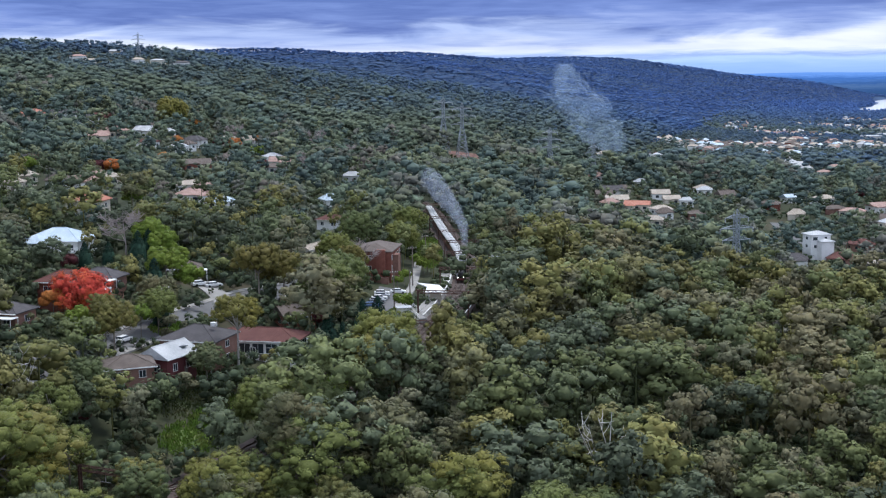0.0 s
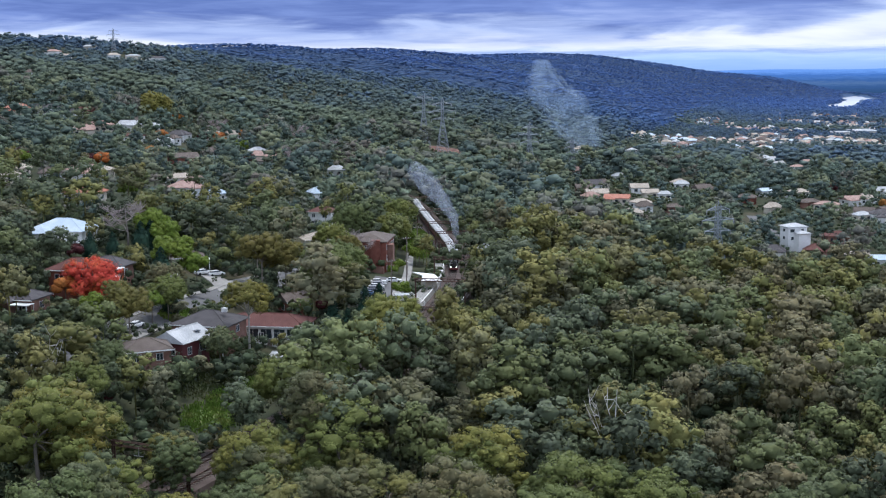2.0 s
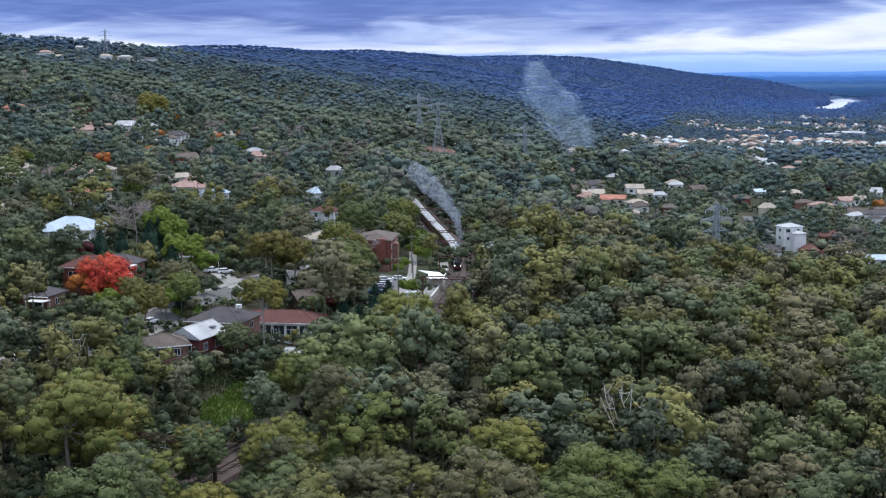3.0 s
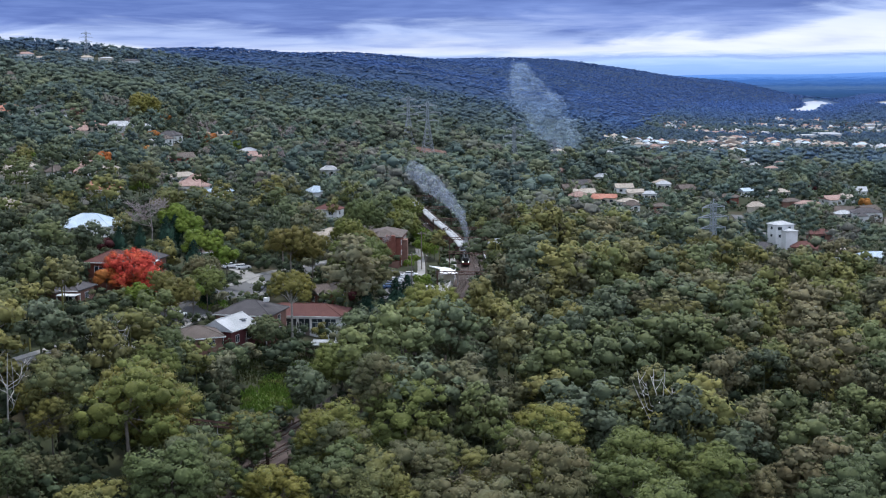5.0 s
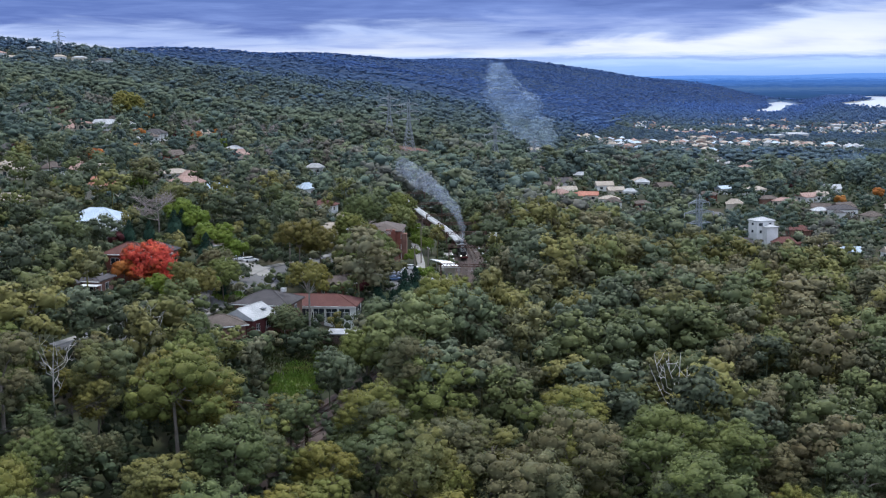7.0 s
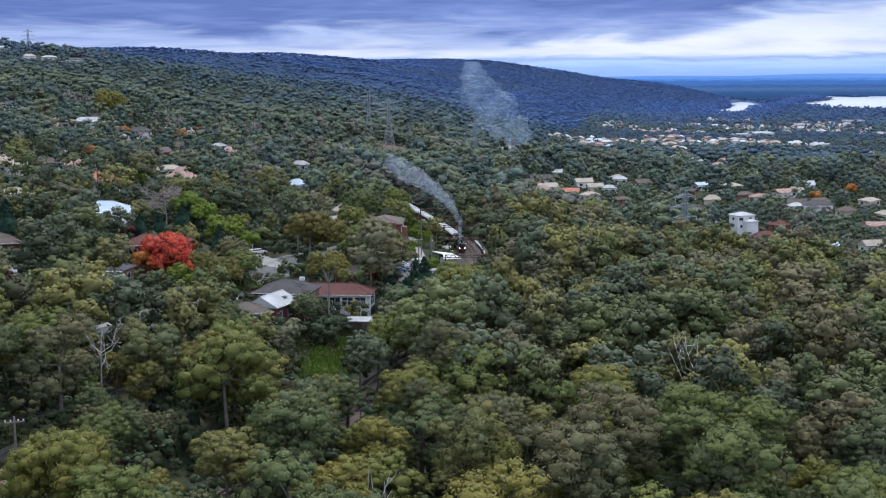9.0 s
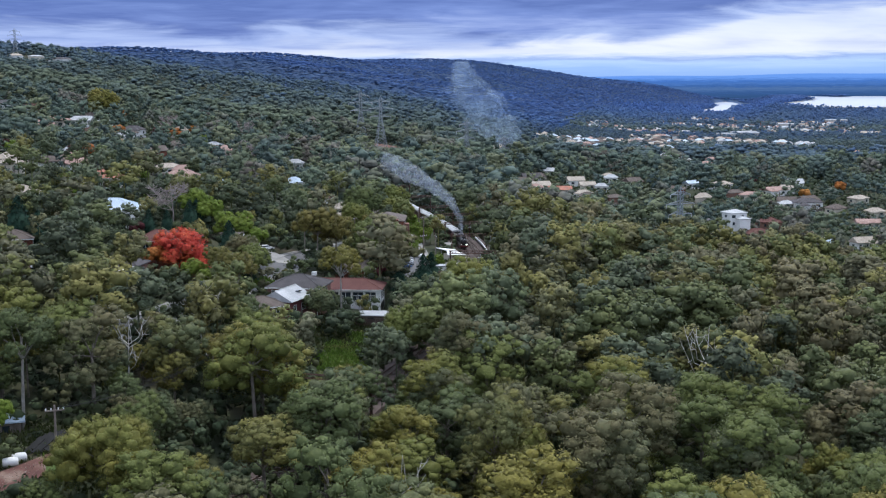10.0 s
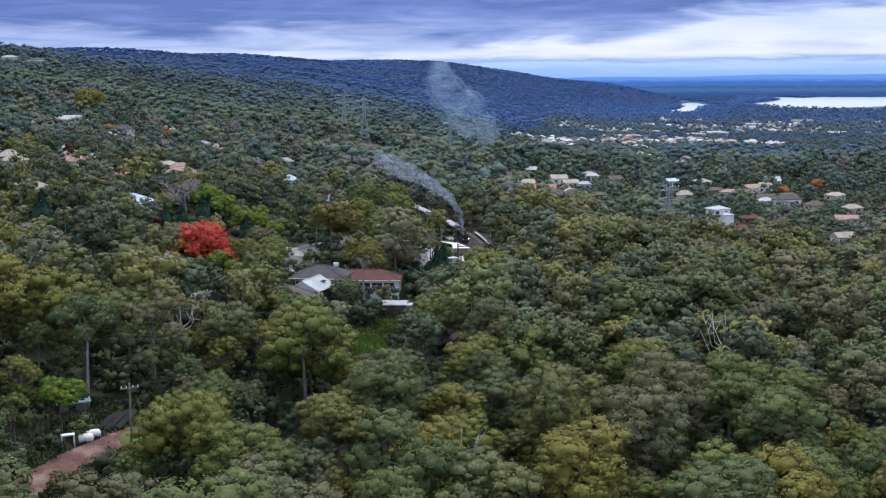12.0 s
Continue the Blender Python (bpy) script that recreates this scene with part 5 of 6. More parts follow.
def crown(rng, R, tall, lobes, leaves, size, core=0.84, low=-0.30, heads=6, blob=(ICO_V, ICO_F), loose=0.0, spread=(0.86, 1.18)):
    """A crown of rounded heads, each billowing into smaller clumps, round its own middle: returns V, F, the way each vertex's clump
    faces, and the heads' middles. tall: its half height over R. lobes: clumps in all; leaves: sprays on each; loose: how far the heads stand apart."""
    balls, mids = [], []
    middle = np.zeros(3)
    for i in range(heads):
        z = low + (0.92 - low) * (i + rng.uniform(0.2, 0.8)) / heads
        a = i * 2.4 + rng.uniform(-0.5, 0.5)
        w = math.sqrt(max(0.0, 1 - z * z)) * rng.uniform(0.46 + loose, 0.66 + loose)
        mid = np.array([w * math.cos(a) * R, w * math.sin(a) * R, z * tall * R * 0.62])
        r = R * rng.uniform(0.34, 0.52) * (1 - 0.5 * loose)
        mids.append(mid)
        balls.append((mid, r, unit(mid + (0, 0, 0.01))))
        n = max(1, lobes // heads)
        for k in range(n if lobes > heads else 0):
            b, zz = k * 2.4 + rng.uniform(-0.5, 0.5), -0.45 + 1.4 * (k + rng.uniform(0.1, 0.9)) / n
            ww = math.sqrt(max(0.0, 1 - min(1, zz) ** 2))
            side = np.array([ww * math.cos(b), ww * math.sin(b), min(1, zz)])
            balls.append((mid + side * r * (0.88, 0.88, 0.80), r * rng.uniform(0.22, 0.42), side))
    C, Rr = np.array([b[0] for b in balls]), np.array([b[1] for b in balls])
    flat, small = np.array([1, 1, 0.80]), np.median(Rr)
    Vs, Fs, Ns, k = [], [], [], 0
    for i, (mid, r, out) in enumerate(balls):
        n = len(blob[0])
        spin = np.linalg.qr(rng.normal(0, 1, (3, 3)))[0]
        V = mid + blob[0] @ spin * r * (core if r < 1.4 * small else core * 0.74) * flat * rng.uniform(0.86, 1.1, (n, 1))
        Vs.append(V)
        Ns.append(unit(unit(V - mid) + 0.40 * unit(V - middle) + (0, 0, 0.10)))
        Fs.append(blob[1] + k)
        k += n
        many = int(leaves * min(5.0, (r / small) ** 2))
        d = unit(rng.normal(0, 1, (many, 3)) + 0.35 * out + (0, 0, 0.30))
        c = mid + d * r * flat * rng.uniform(*spread, (many, 1))
        gap = np.linalg.norm((c[:, None] - C[None]) / flat, axis=2) / Rr
        gap[:, i] = 9
        keep = gap.min(1) > 0.9
        V, F = leaf_tris(rng, c[keep], d[keep] + 0.35 * out + (0, 0, 0.15), size)
        Vs.append(V)
        Ns.append(np.repeat(unit(d[keep] + 0.40 * unit(c[keep] - middle) + (0, 0, 0.10) + rng.normal(0, 0.20, (int(keep.sum()), 3))), 3, 0))
        Fs.append(F + k)
        k += len(V)
    return np.concatenate(Vs), np.concatenate(Fs), np.concatenate(Ns), mids


def limbs_shape(rng, high, mids, base_r, lift, count=6, lean=0.4):
    """A tapered trunk with limbs reaching into the crown."""
    s = Shape()
    fork = Vector((rng.uniform(-lean, lean), rng.uniform(-lean, lean), high * 0.55))
    s.tube([(0, 0, -1.5), (fork.x * 0.5, fork.y * 0.5, high * 0.28), fork, (fork.x * 1.3, fork.y * 1.3, lift)], [base_r * 1.25, base_r, base_r * 0.72, base_r * 0.3], 7)
    for m in mids[::max(1, len(mids) // count)]:
        tip = Vector(m) + Vector((0, 0, lift))
        mid = fork.lerp(tip, 0.5) + Vector((rng.uniform(-0.4, 0.4), rng.uniform(-0.4, 0.4), 0.3))
        s.tube([fork, mid, tip], [base_r * 0.5, base_r * 0.34, base_r * 0.12], 5)
    return s


def tree_kind(name, label, category, group, seed, R, high, tall, lobes, leaves, size, leaf_mat, bark=None, **more):
    """One whole tree at the origin, to be copied."""
    rng = np.random.RandomState(seed)
    lift = high - tall * R * 0.95
    V, F, turns, mids = crown(rng, R, tall, lobes, leaves, size, **more)
    t = thing(name, pose(0, 0, 0), label, category, group)
    part("trunk", limbs_shape(random.Random(seed), high, mids, 0.019 * high ** 0.85, lift), bark or M_BARK, t)
    part("crown", array_mesh("crown", V + (0, 0, lift), F, leaf_mat, turns=turns), leaf_mat, t)
    return t


def cone_kind(name, label, group, seed, R, high, leaves, size, leaf_mat):
    rng = np.random.RandomState(seed)
    u = rng.uniform(0, 1, leaves) ** 0.7
    a = rng.uniform(0, 6.283, leaves)
    r = R * u ** 0.6 * rng.uniform(0.72, 1.1, leaves) * (0.85 + 0.25 * np.sin(7 * a + 30 * u))
    c = np.stack([r * np.cos(a), r * np.sin(a), high * (1 - 0.93 * u)], -1)
    out = unit(np.stack([np.cos(a), np.sin(a), 0 * a + 0.5], -1))
    V, F = leaf_tris(rng, c, out, size)
    k = len(V)
    turns = np.concatenate([np.repeat(unit(out + rng.normal(0, 0.3, out.shape)), 3, 0), unit(ICO_V + (0, 0, 0.3))])
    core = ICO_V * (R * 0.72, R * 0.72, high * 0.44) * (1 - 0.28 * ICO_V[:, 2:]) + (0, 0, high * 0.45)
    t = thing(name, pose(0, 0, 0), label, "conifer", group)
    part("trunk", Shape().tube([(0, 0, -1), (0, 0, high * 0.9)], [0.22, 0.05], 6), M_BARK, t)
    part("crown", array_mesh("crown", np.concatenate([V, core]), np.concatenate([F, ICO_F + k]), leaf_mat, turns=turns), leaf_mat, t)
    return t


def bare_kind(name, label, group, seed, high, R, material, twigs=40):
    """A leafless tree: crooked boughs that fork twice."""
    rng = random.Random(seed)
    t = thing(name, pose(0, 0, 0), label, "bare tree", group)
    top = Vector((rng.uniform(-0.6, 0.6), rng.uniform(-0.4, 0.4), high * 0.62))
    part("trunk", Shape().tube([(0, 0, -1), (top.x * 0.7, -0.2, high * 0.3), top, (top.x + 0.4, 0.2, high * 0.92)], [0.19, 0.15, 0.09, 0.03], 7), material, t)
    for k in range(7):
        a = k * 2.4 + rng.uniform(-0.4, 0.4)
        s = Shape()
        root = top * rng.uniform(0.55, 1.0)
        elbow = root + Vector((math.cos(a) * R * 0.4, math.sin(a) * R * 0.4, high * 0.06))
        tip = elbow + Vector((math.cos(a + 0.5) * R * 0.35, math.sin(a + 0.5) * R * 0.35, high * rng.uniform(0.12, 0.26)))
        s.tube([root, elbow, tip], [0.08, 0.055, 0.02], 5)
        for _ in range(twigs // 7):
            u = rng.uniform(0.2, 1)
            f = elbow.lerp(tip, u)
            e = f + Vector((rng.uniform(-1, 1) * R * 0.3, rng.uniform(-1, 1) * R * 0.3, rng.uniform(0.0, 0.14) * high))
            s.tube([f, f.lerp(e, 0.5) + Vector((0, 0, -0.2)), e], [0.05, 0.04, 0.018], 4)
        part("bough", s, material, t)
    return t


def sits(ob, x, y, scale=1.0, turn=0.0, dz=0.0, wide=1.0):
    """Copies a tree to a place in the plan."""
    c = copy_thing(ob, pose(x, y, ground_z(x, y) + dz, 0, 0, turn))
    c.scale = (scale * wide, scale * wide, scale)
    return c


# clear of trees: the railway, streets, houses, lawns and water
LINE_A = np.array(LINE)
OPEN_LINES = [(np.array(LINE)[(LINE_A[:, 1] < 640) & (LINE_A[:, 1] > 262)], 5.4), (np.array(LINE)[LINE_A[:, 1] < 268], 1.6), (np.array(STREET), 3.9), (np.array(BRANCH), 3.0), (np.array(TRACK), 3.6), (np.array(STATION_PATH), 4.0), (np.array(CAR_PARK), 7.5), (np.array(VALLEY_ROAD), 6.0)]


def clear_of(x, y, margin=0.0):
    ok = np.ones(len(x), bool)
    for line, w in OPEN_LINES:
        for p, q in zip(line, line[1:]):
            d = q - p
            u = np.clip(((x - p[0]) * d[0] + (y - p[1]) * d[1]) / (d @ d), 0, 1)
            ok &= np.hypot(x - p[0] - u * d[0], y - p[1] - u * d[1]) > w + margin
    for hx, hy, r, _ in HOUSES:
        ok &= np.hypot(x - hx, y - hy) > r + 2.0 + margin
    for hx, hy in TOWN:
        ok &= np.hypot(x - hx, (y - hy) * 0.55) > 11
    for mx, my, rx, ry in MEADOWS:
        ok &= ((x - mx) / (rx + 2 + margin)) ** 2 + ((y - my) / (ry + 2 + margin)) ** 2 > 1
    return ok & ~inside(RIVER, x, y) & ~inside(LAKE, x, y)


EARLY = ((-101, 320), (-113, 388), (-121, 267), (-132, 344))


def garden_limit(rng, x, y):
    """How high a tree may stand: most trees on the downhill side of the houses are kept low enough for the outlook."""
    top = np.full(len(x), 99.0)
    luck = rng.uniform(0, 1, len(x))
    for hx, hy, r, share in HOUSES:
        if hy > 1250 and share < 0.9:
            continue
        for ex, ey, ez in ((-7, -3, 59.5),) if (hx, hy) in EARLY else ((-30, -17, 57),) if share != 0.81 else ((-2, 3, 60), (-30, -17, 57), (-66, -36, 54)):
            slope = (ez - 1 - ground_z(hx, hy)) / (hy - ey)
            away = hy - y
            lane = np.abs(x - hx + (hx - ex) * away / (hy - ey)) < r * 0.85 + 1 + 0.045 * away
            near = lane & (away > -2) & (away < min(400, 16 / abs(slope))) & ((luck < (1.0 if share > 0.82 else 0.92 if share > 0.78 else share)) | (away < 9))
            drop = ground_z(hx, hy) - height(x, y)
            top = np.where(near, np.minimum(top, np.maximum(2.2 if share > 0.82 else 2.6, 2.2 + away * slope + drop)), top)
    for hx, hy, r, base in ((-3, 331, 9, 0.5), (7, 366, 7, -1), (7, 378, 6, 0), (0, 450, 7, 0), (-3, 520, 7, 0), (-78, 258, 8, 12), (-88, 304, 6, 14.5), (-82, 318, 6, 15), (-62, 303, 5, 8), (-60, 305, 5, 8), (-85, 323, 5, 18), (-55, 284, 4, 5.8), (-17, 276, 5, 5), (-24, 261, 4, 6), (-61.7, 303, 4, 9.5), (-65, 245, 3, 8), (-12, 318, 7, 0), (-10, 350, 5, 0), (-85, 128, 4, 4), (-90, 130, 4, 4), (-93, 119, 4, 4), (-45, 198, 5, 0), (17, 800, 13, 8), (68, 760, 5, 12), (110, 452, 6, 3)):
        slope = (56 - base) / (hy + 17)
        away = hy - y
        lane = (np.abs(x - hx + (hx + 35) * away / (hy + 17)) < r) & (away > 0) & (away < 70 + 0.15 * hy)
        top = np.where(lane, np.minimum(top, np.maximum(1.5, 0.5 + away * slope + base - height(x, y))), top)
    for hx, hy, r, base in ((-45, 204, 4, -1.5), (-38, 221, 4, -1.5), (-33, 238, 5, 0.5), (-50, 167, 3, 6), (-39, 257, 9, 4), (-78, 258, 7, 12), (-4, 331, 6, 1), (7, 362, 8, -1), (-89, 129, 4.5, 4), (-92, 122, 4.5, 4), (-86, 138, 4, 5), (-94, 146, 5, 4)):
        slope = (53 - base) / (hy + 37)
        away = hy - y
        lane = (np.abs(x - hx + (hx + 68) * away / (hy + 37)) < r) & (away > 0) & (away < 60)
        top = np.where(lane, np.minimum(top, np.maximum(1.5, 0.5 + away * slope + base - height(x, y))), top)
    return top


def scatter(rng, y0, y1, spacing, wide=1.08):
    """Jittered grid over the valley as it widens away."""
    ys = np.arange(y0, y1, spacing)
    X, Y = [], []
    for y in ys:
        lo, hi = min(-0.364 * y, -75 - 0.19 * y) * wide - 12, max(0.364 * y, -68 + 0.56 * (y + 37)) * wide + 12
        xs = np.arange(lo, hi, spacing)
        X.append(xs + rng.uniform(-0.62, 0.62, len(xs)) * spacing)
        Y.append(y + rng.uniform(-0.62, 0.62, len(xs)) * spacing)
    return np.concatenate(X), np.concatenate(Y)


def stand(rng, y0, y1, wide_step, step, wide=1.08):
    """A natural stand: large trees well apart, smaller ones filling the gaps. Returns x, y and which are large."""
    bx, by = scatter(rng, y0, y1, wide_step, wide)
    luck = rng.uniform(0, 1, len(bx)) < 0.8
    bx, by = bx[luck], by[luck]
    sx, sy = scatter(rng, y0, y1, step, wide)
    keep = np.ones(len(sx), bool)
    for a in range(0, len(sx), 500):
        d = np.hypot(sx[a:a + 500, None] - bx, sy[a:a + 500, None] - by)
        keep[a:a + 500] = d.min(1) > 0.46 * wide_step
    x, y = np.concatenate([bx, sx[keep]]), np.concatenate([by, sy[keep]])
    return x, y, np.arange(len(x)) < len(bx)


def noise_at(x, y, size, seed):
    return np.array([noise.noise(Vector((a / size, b / size, seed))) for a, b in zip(x, y)])


def tree_heights(rng, x, y, big):
    """Tall in the forest, lower and mixed in the gardens above the railway."""
    d = foot_x(y) - x
    suburb = smooth(14, 40, d) * (1 - smooth(180, 330, d)) * smooth(150, 230, y) * (1 - smooth(720, 900, y))
    h = np.where(big, rng.uniform(15.5, 23.5, len(x)), rng.uniform(8.5, 14.5, len(x))) + 3.0 * noise_at(x, y, 38, 3.7)
    low = np.where(big, rng.uniform(11, 17.5, len(x)), rng.uniform(5.5, 11, len(x)))
    valley = smooth(60, 100, x) * smooth(480, 520, y) * (1 - smooth(740, 800, y))
    h = h * (1 - valley) + np.where(big, rng.uniform(10, 17, len(x)), rng.uniform(5, 10, len(x))) * valley
    return h * (1 - suburb) + low * suburb, np.maximum(suburb, 4 * valley)


def joined_forest(name, label, rng, x, y, high, kinds, tint, material, uneven=0.25):
    """Many trees in one mesh. kinds: templates of unit height (V, F)."""
    pick = rng.randint(0, len(kinds), len(x))
    turn = rng.uniform(0, 6.283, len(x))
    z = height(x, y)
    wide = rng.uniform(0.78, 1.24, len(x)) * np.where(high > 15.5, 1.10, 1.0)
    Vs, Fs, Ts, Ns, k = [], [], [], [], 0
    for q, (V, F, D) in enumerate(kinds):
        sel = np.nonzero(pick == q)[0]
        if not len(sel):
            continue
        c, s = np.cos(turn[sel])[:, None], np.sin(turn[sel])[:, None]
        hh, w = high[sel][:, None], wide[sel][:, None]
        W = np.stack([(c * V[:, 0] - s * V[:, 1]) * hh * w + x[sel][:, None], (s * V[:, 0] + c * V[:, 1]) * hh * w + y[sel][:, None], V[:, 2] * hh + z[sel][:, None]], -1)
        n = len(V)
        Vs.append(W.reshape(-1, 3))
        Ns.append(np.stack([c * D[:, 0] - s * D[:, 1], s * D[:, 0] + c * D[:, 1], D[:, 2] + 0 * c], -1).reshape(-1, 3))
        Fs.append((F[None] + (np.arange(len(sel)) * n)[:, None, None]).reshape(-1, 3) + k)
        Ts.append(np.repeat(np.stack([tint[sel], rng.uniform(1 - uneven, 1 + uneven, len(sel))], 1), n, 0))
        k += n * len(sel)
    ob = new(name, array_mesh(name, np.concatenate(Vs), np.concatenate(Fs), material, np.concatenate(Ts), np.concatenate(Ns)))
    return tagged(ob, label, "trees", kind="stuff")


def templates(seed, count, lobes, leaves, size, core=0.86, trunk=True, R=0.29, bushy=False, heads=5, blob=(OCTA_V * 1.12, OCTA_F), lean_up=0.0):
    """Trees of unit height as triangle arrays; bushy ones are leafy to the ground."""
    out = []
    for i in range(count):
        rng = np.random.RandomState(seed + i)
        r = R * rng.uniform(0.82, 1.2)
        tall = 0.5 / r if bushy else rng.uniform(1.25, 1.9)
        V, F, D, mids = crown(rng, r, tall, lobes, leaves, size, core, blob=blob, low=-0.85 if bushy else -0.6, heads=heads, loose=(0, 0.06, 0.14)[i % 3], spread=(0.90, 1.10))
        V = V + (0, 0, 0.5 if bushy else 0.98 - V[:, 2].max())
        if trunk:
            k = len(V)
            a = np.arange(3) * 2.094
            ring = np.stack([np.cos(a), np.sin(a), 0 * a], -1)
            V = np.concatenate([V, ring * 0.014 + (0, 0, -0.1), ring * 0.008 + (0, 0, 0.75)])
            T = np.array([(0, 1, 4), (0, 4, 3), (1, 2, 5), (1, 5, 4), (2, 0, 3), (2, 3, 5)]) + k
            F = np.concatenate([F, T])
            D = np.concatenate([D, ring, ring])
        out.append((V, F, unit(D + (0, 0, lean_up))))
    return out


def plant_forest():
    rng = np.random.RandomState(11)
    # near trees, one by one
    gums = []
    for i in range(9):
        R = (4.1, 4.6, 3.7, 4.9, 4.2, 3.5, 4.7, 3.9, 4.4)[i]
        gums.append(tree_kind("gum_tree", ("olive-green gum tree with billowing crown in the forest", "grey-green gum tree with tall open crown", "dense round-crowned gum tree of the forest canopy")[i % 3], "gum tree", "forest gum trees", 40 + i, R, 16.0, (1.5, 1.8, 1.35)[i % 3], 110, 62, 0.112, M_LEAF, core=0.76, spread=(0.80, 1.20), heads=(9, 8, 10)[i % 3], loose=(0.02, 0.12, 0.07)[i % 3], low=-0.7))
    x, y, big = stand(rng, 62, 345, 11.2, 7.5)
    ok = clear_of(x, y)
    x, y, big = x[ok], y[ok], big[ok]
    hh, sub = tree_heights(rng, x, y, big)
    hh = np.minimum(hh, garden_limit(rng, x, y))
    keep = (hh > 3) & (rng.uniform(0, 1, len(x)) > 0.05 * sub)
    for lx, ly, lr in LANDMARK_ROOM:
        keep &= np.hypot(x - lx, y - ly) > lr
    x, y, hh = x[keep], y[keep], hh[keep]
    tint = np.clip(0.38 + 0.30 * noise_at(x, y, 60, 1.1) + 0.16 * smooth(0, 90, x) + rng.uniform(-0.52, 0.60, len(x)), 0, 1)
    order = np.argsort(np.hypot(x + 35, y + 17))
    near, rest = order[:300], order[300:]
    for q, i in enumerate(near):
        sits(gums[q % 9], float(x[i]), float(y[i]), float(hh[i]) / 16.0, float(rng.uniform(0, 360)), 0.0, float(rng.uniform(0.9, 1.15)) * (1.15 if hh[i] > 15.5 else 1.0))
    for g in gums:
        for c in list(g.children):
            bpy.data.objects.remove(c)
        bpy.data.objects.remove(g)
    k1 = templates(100, 12, 42, 15, 0.017, R=0.29, heads=7, core=0.92)
    b1 = templates(150, 6, 16, 24, 0.034, R=0.40, bushy=True, trunk=False, heads=4)
    low = hh[rest] < 9.5
    tall, bush = rest[~low], rest[low]
    joined_forest("forest_trees", "gum forest canopy of mixed olive and grey-green crowns", rng, x[tall], y[tall], hh[tall], k1, tint[tall], M_LEAF_MID)
    joined_forest("garden_shrubs", "leafy garden shrubs and small trees between the houses", rng, x[bush], y[bush], hh[bush], b1, tint[bush], M_LEAF_MID)
    # scrub under the near canopy
    ux, uy = scatter(rng, 62, 345, 5.6)
    ok = clear_of(ux, uy, -1.5)
    ux, uy = ux[ok], uy[ok]
    uh = np.minimum(rng.uniform(3.0, 7.5, len(ux)), garden_limit(rng, ux, uy))
    u1 = templates(170, 8, 5, 18, 0.062, R=0.55, bushy=True, trunk=False, heads=5, core=0.7, blob=(ICO_V, ICO_F))
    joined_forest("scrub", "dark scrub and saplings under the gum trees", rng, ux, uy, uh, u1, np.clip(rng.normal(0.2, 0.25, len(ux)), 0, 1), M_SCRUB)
    # middle distance
    x, y, big = stand(rng, 345, 820, 12.5, 8.4)
    ok = clear_of(x, y)
    x, y, big = x[ok], y[ok], big[ok]
    hh, sub = tree_heights(rng, x, y, big)
    hh = np.minimum(hh, garden_limit(rng, x, y))
    keep = (hh > 3) & (rng.uniform(0, 1, len(x)) > 0.05 * sub)
    x, y, hh = x[keep], y[keep], hh[keep]
    tint = np.clip(0.36 + 0.5 * noise_at(x, y, 70, 2.1) + 0.20 * smooth(30, 120, x) * (1 - smooth(420, 560, y)) + rng.uniform(-0.5, 0.55, len(x)), 0, 1)
    k15 = templates(120, 10, 30, 10, 0.022, R=0.285, heads=6, core=0.94)
    k2 = templates(200, 10, 18, 5, 0.026, R=0.35, heads=7, core=1.0, lean_up=0.35)
    b2 = templates(250, 6, 8, 4, 0.045, R=0.42, bushy=True, trunk=False, heads=4, core=1.0, lean_up=0.35)
    low = hh < 9.5
    fore, back = ~low & (y < 450), ~low & (y >= 450)
    joined_forest("valley_trees", "gum trees beyond the station in the middle distance", rng, x[fore], y[fore], hh[fore], k15, tint[fore], M_LEAF_MID)
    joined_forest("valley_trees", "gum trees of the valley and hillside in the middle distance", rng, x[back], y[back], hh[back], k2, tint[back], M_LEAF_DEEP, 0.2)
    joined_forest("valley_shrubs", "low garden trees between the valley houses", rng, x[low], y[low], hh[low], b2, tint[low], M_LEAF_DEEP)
    # low growth between them
    ux, uy = scatter(rng, 345, 800, 9.5)
    ok = clear_of(ux, uy, -1.0)
    ux, uy = ux[ok], uy[ok]
    u2 = templates(180, 6, 4, 6, 0.12, R=0.7, bushy=True, trunk=False, heads=4)
    joined_forest("valley_scrub", "shrubs and hedges between the valley houses", rng, ux, uy, rng.uniform(2.5, 5.0, len(ux)), u2, np.clip(rng.normal(0.3, 0.25, len(ux)), 0, 1), M_SCRUB)
    # hillside
    x, y, big = stand(rng, 820, 1850, 16.5, 11.8, 1.03)
    ok = clear_of(x, y)
    x, y, big = x[ok], y[ok], big[ok]
    hh = np.minimum(np.where(big, rng.uniform(13, 20, len(x)), rng.uniform(7.5, 12.5, len(x))), garden_limit(rng, x, y) + 2)
    flat = (foot_x(y) - x < -60) & (y > 1150)
    hh = np.where(flat, rng.uniform(6, 13, len(x)), hh)
    # tint climbs with distance, so the painted haze thickens up the hill
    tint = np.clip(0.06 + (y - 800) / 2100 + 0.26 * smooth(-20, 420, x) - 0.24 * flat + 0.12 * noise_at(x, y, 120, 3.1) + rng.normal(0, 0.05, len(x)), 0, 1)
    k3 = [(V * (1, 1, 0.82) + (0, 0, 0.12), F, D) for V, F, D in templates(300, 10, 7, 4, 0.045, trunk=False, R=0.46, heads=6, core=1.0, lean_up=1.1, bushy=True)]
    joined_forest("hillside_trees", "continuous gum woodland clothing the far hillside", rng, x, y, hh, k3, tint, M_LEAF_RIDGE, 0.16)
    # far ridge and plain
    x, y = scatter(rng, 1850, 4800, 13.4, 1.04)
    ok = clear_of(x, y)
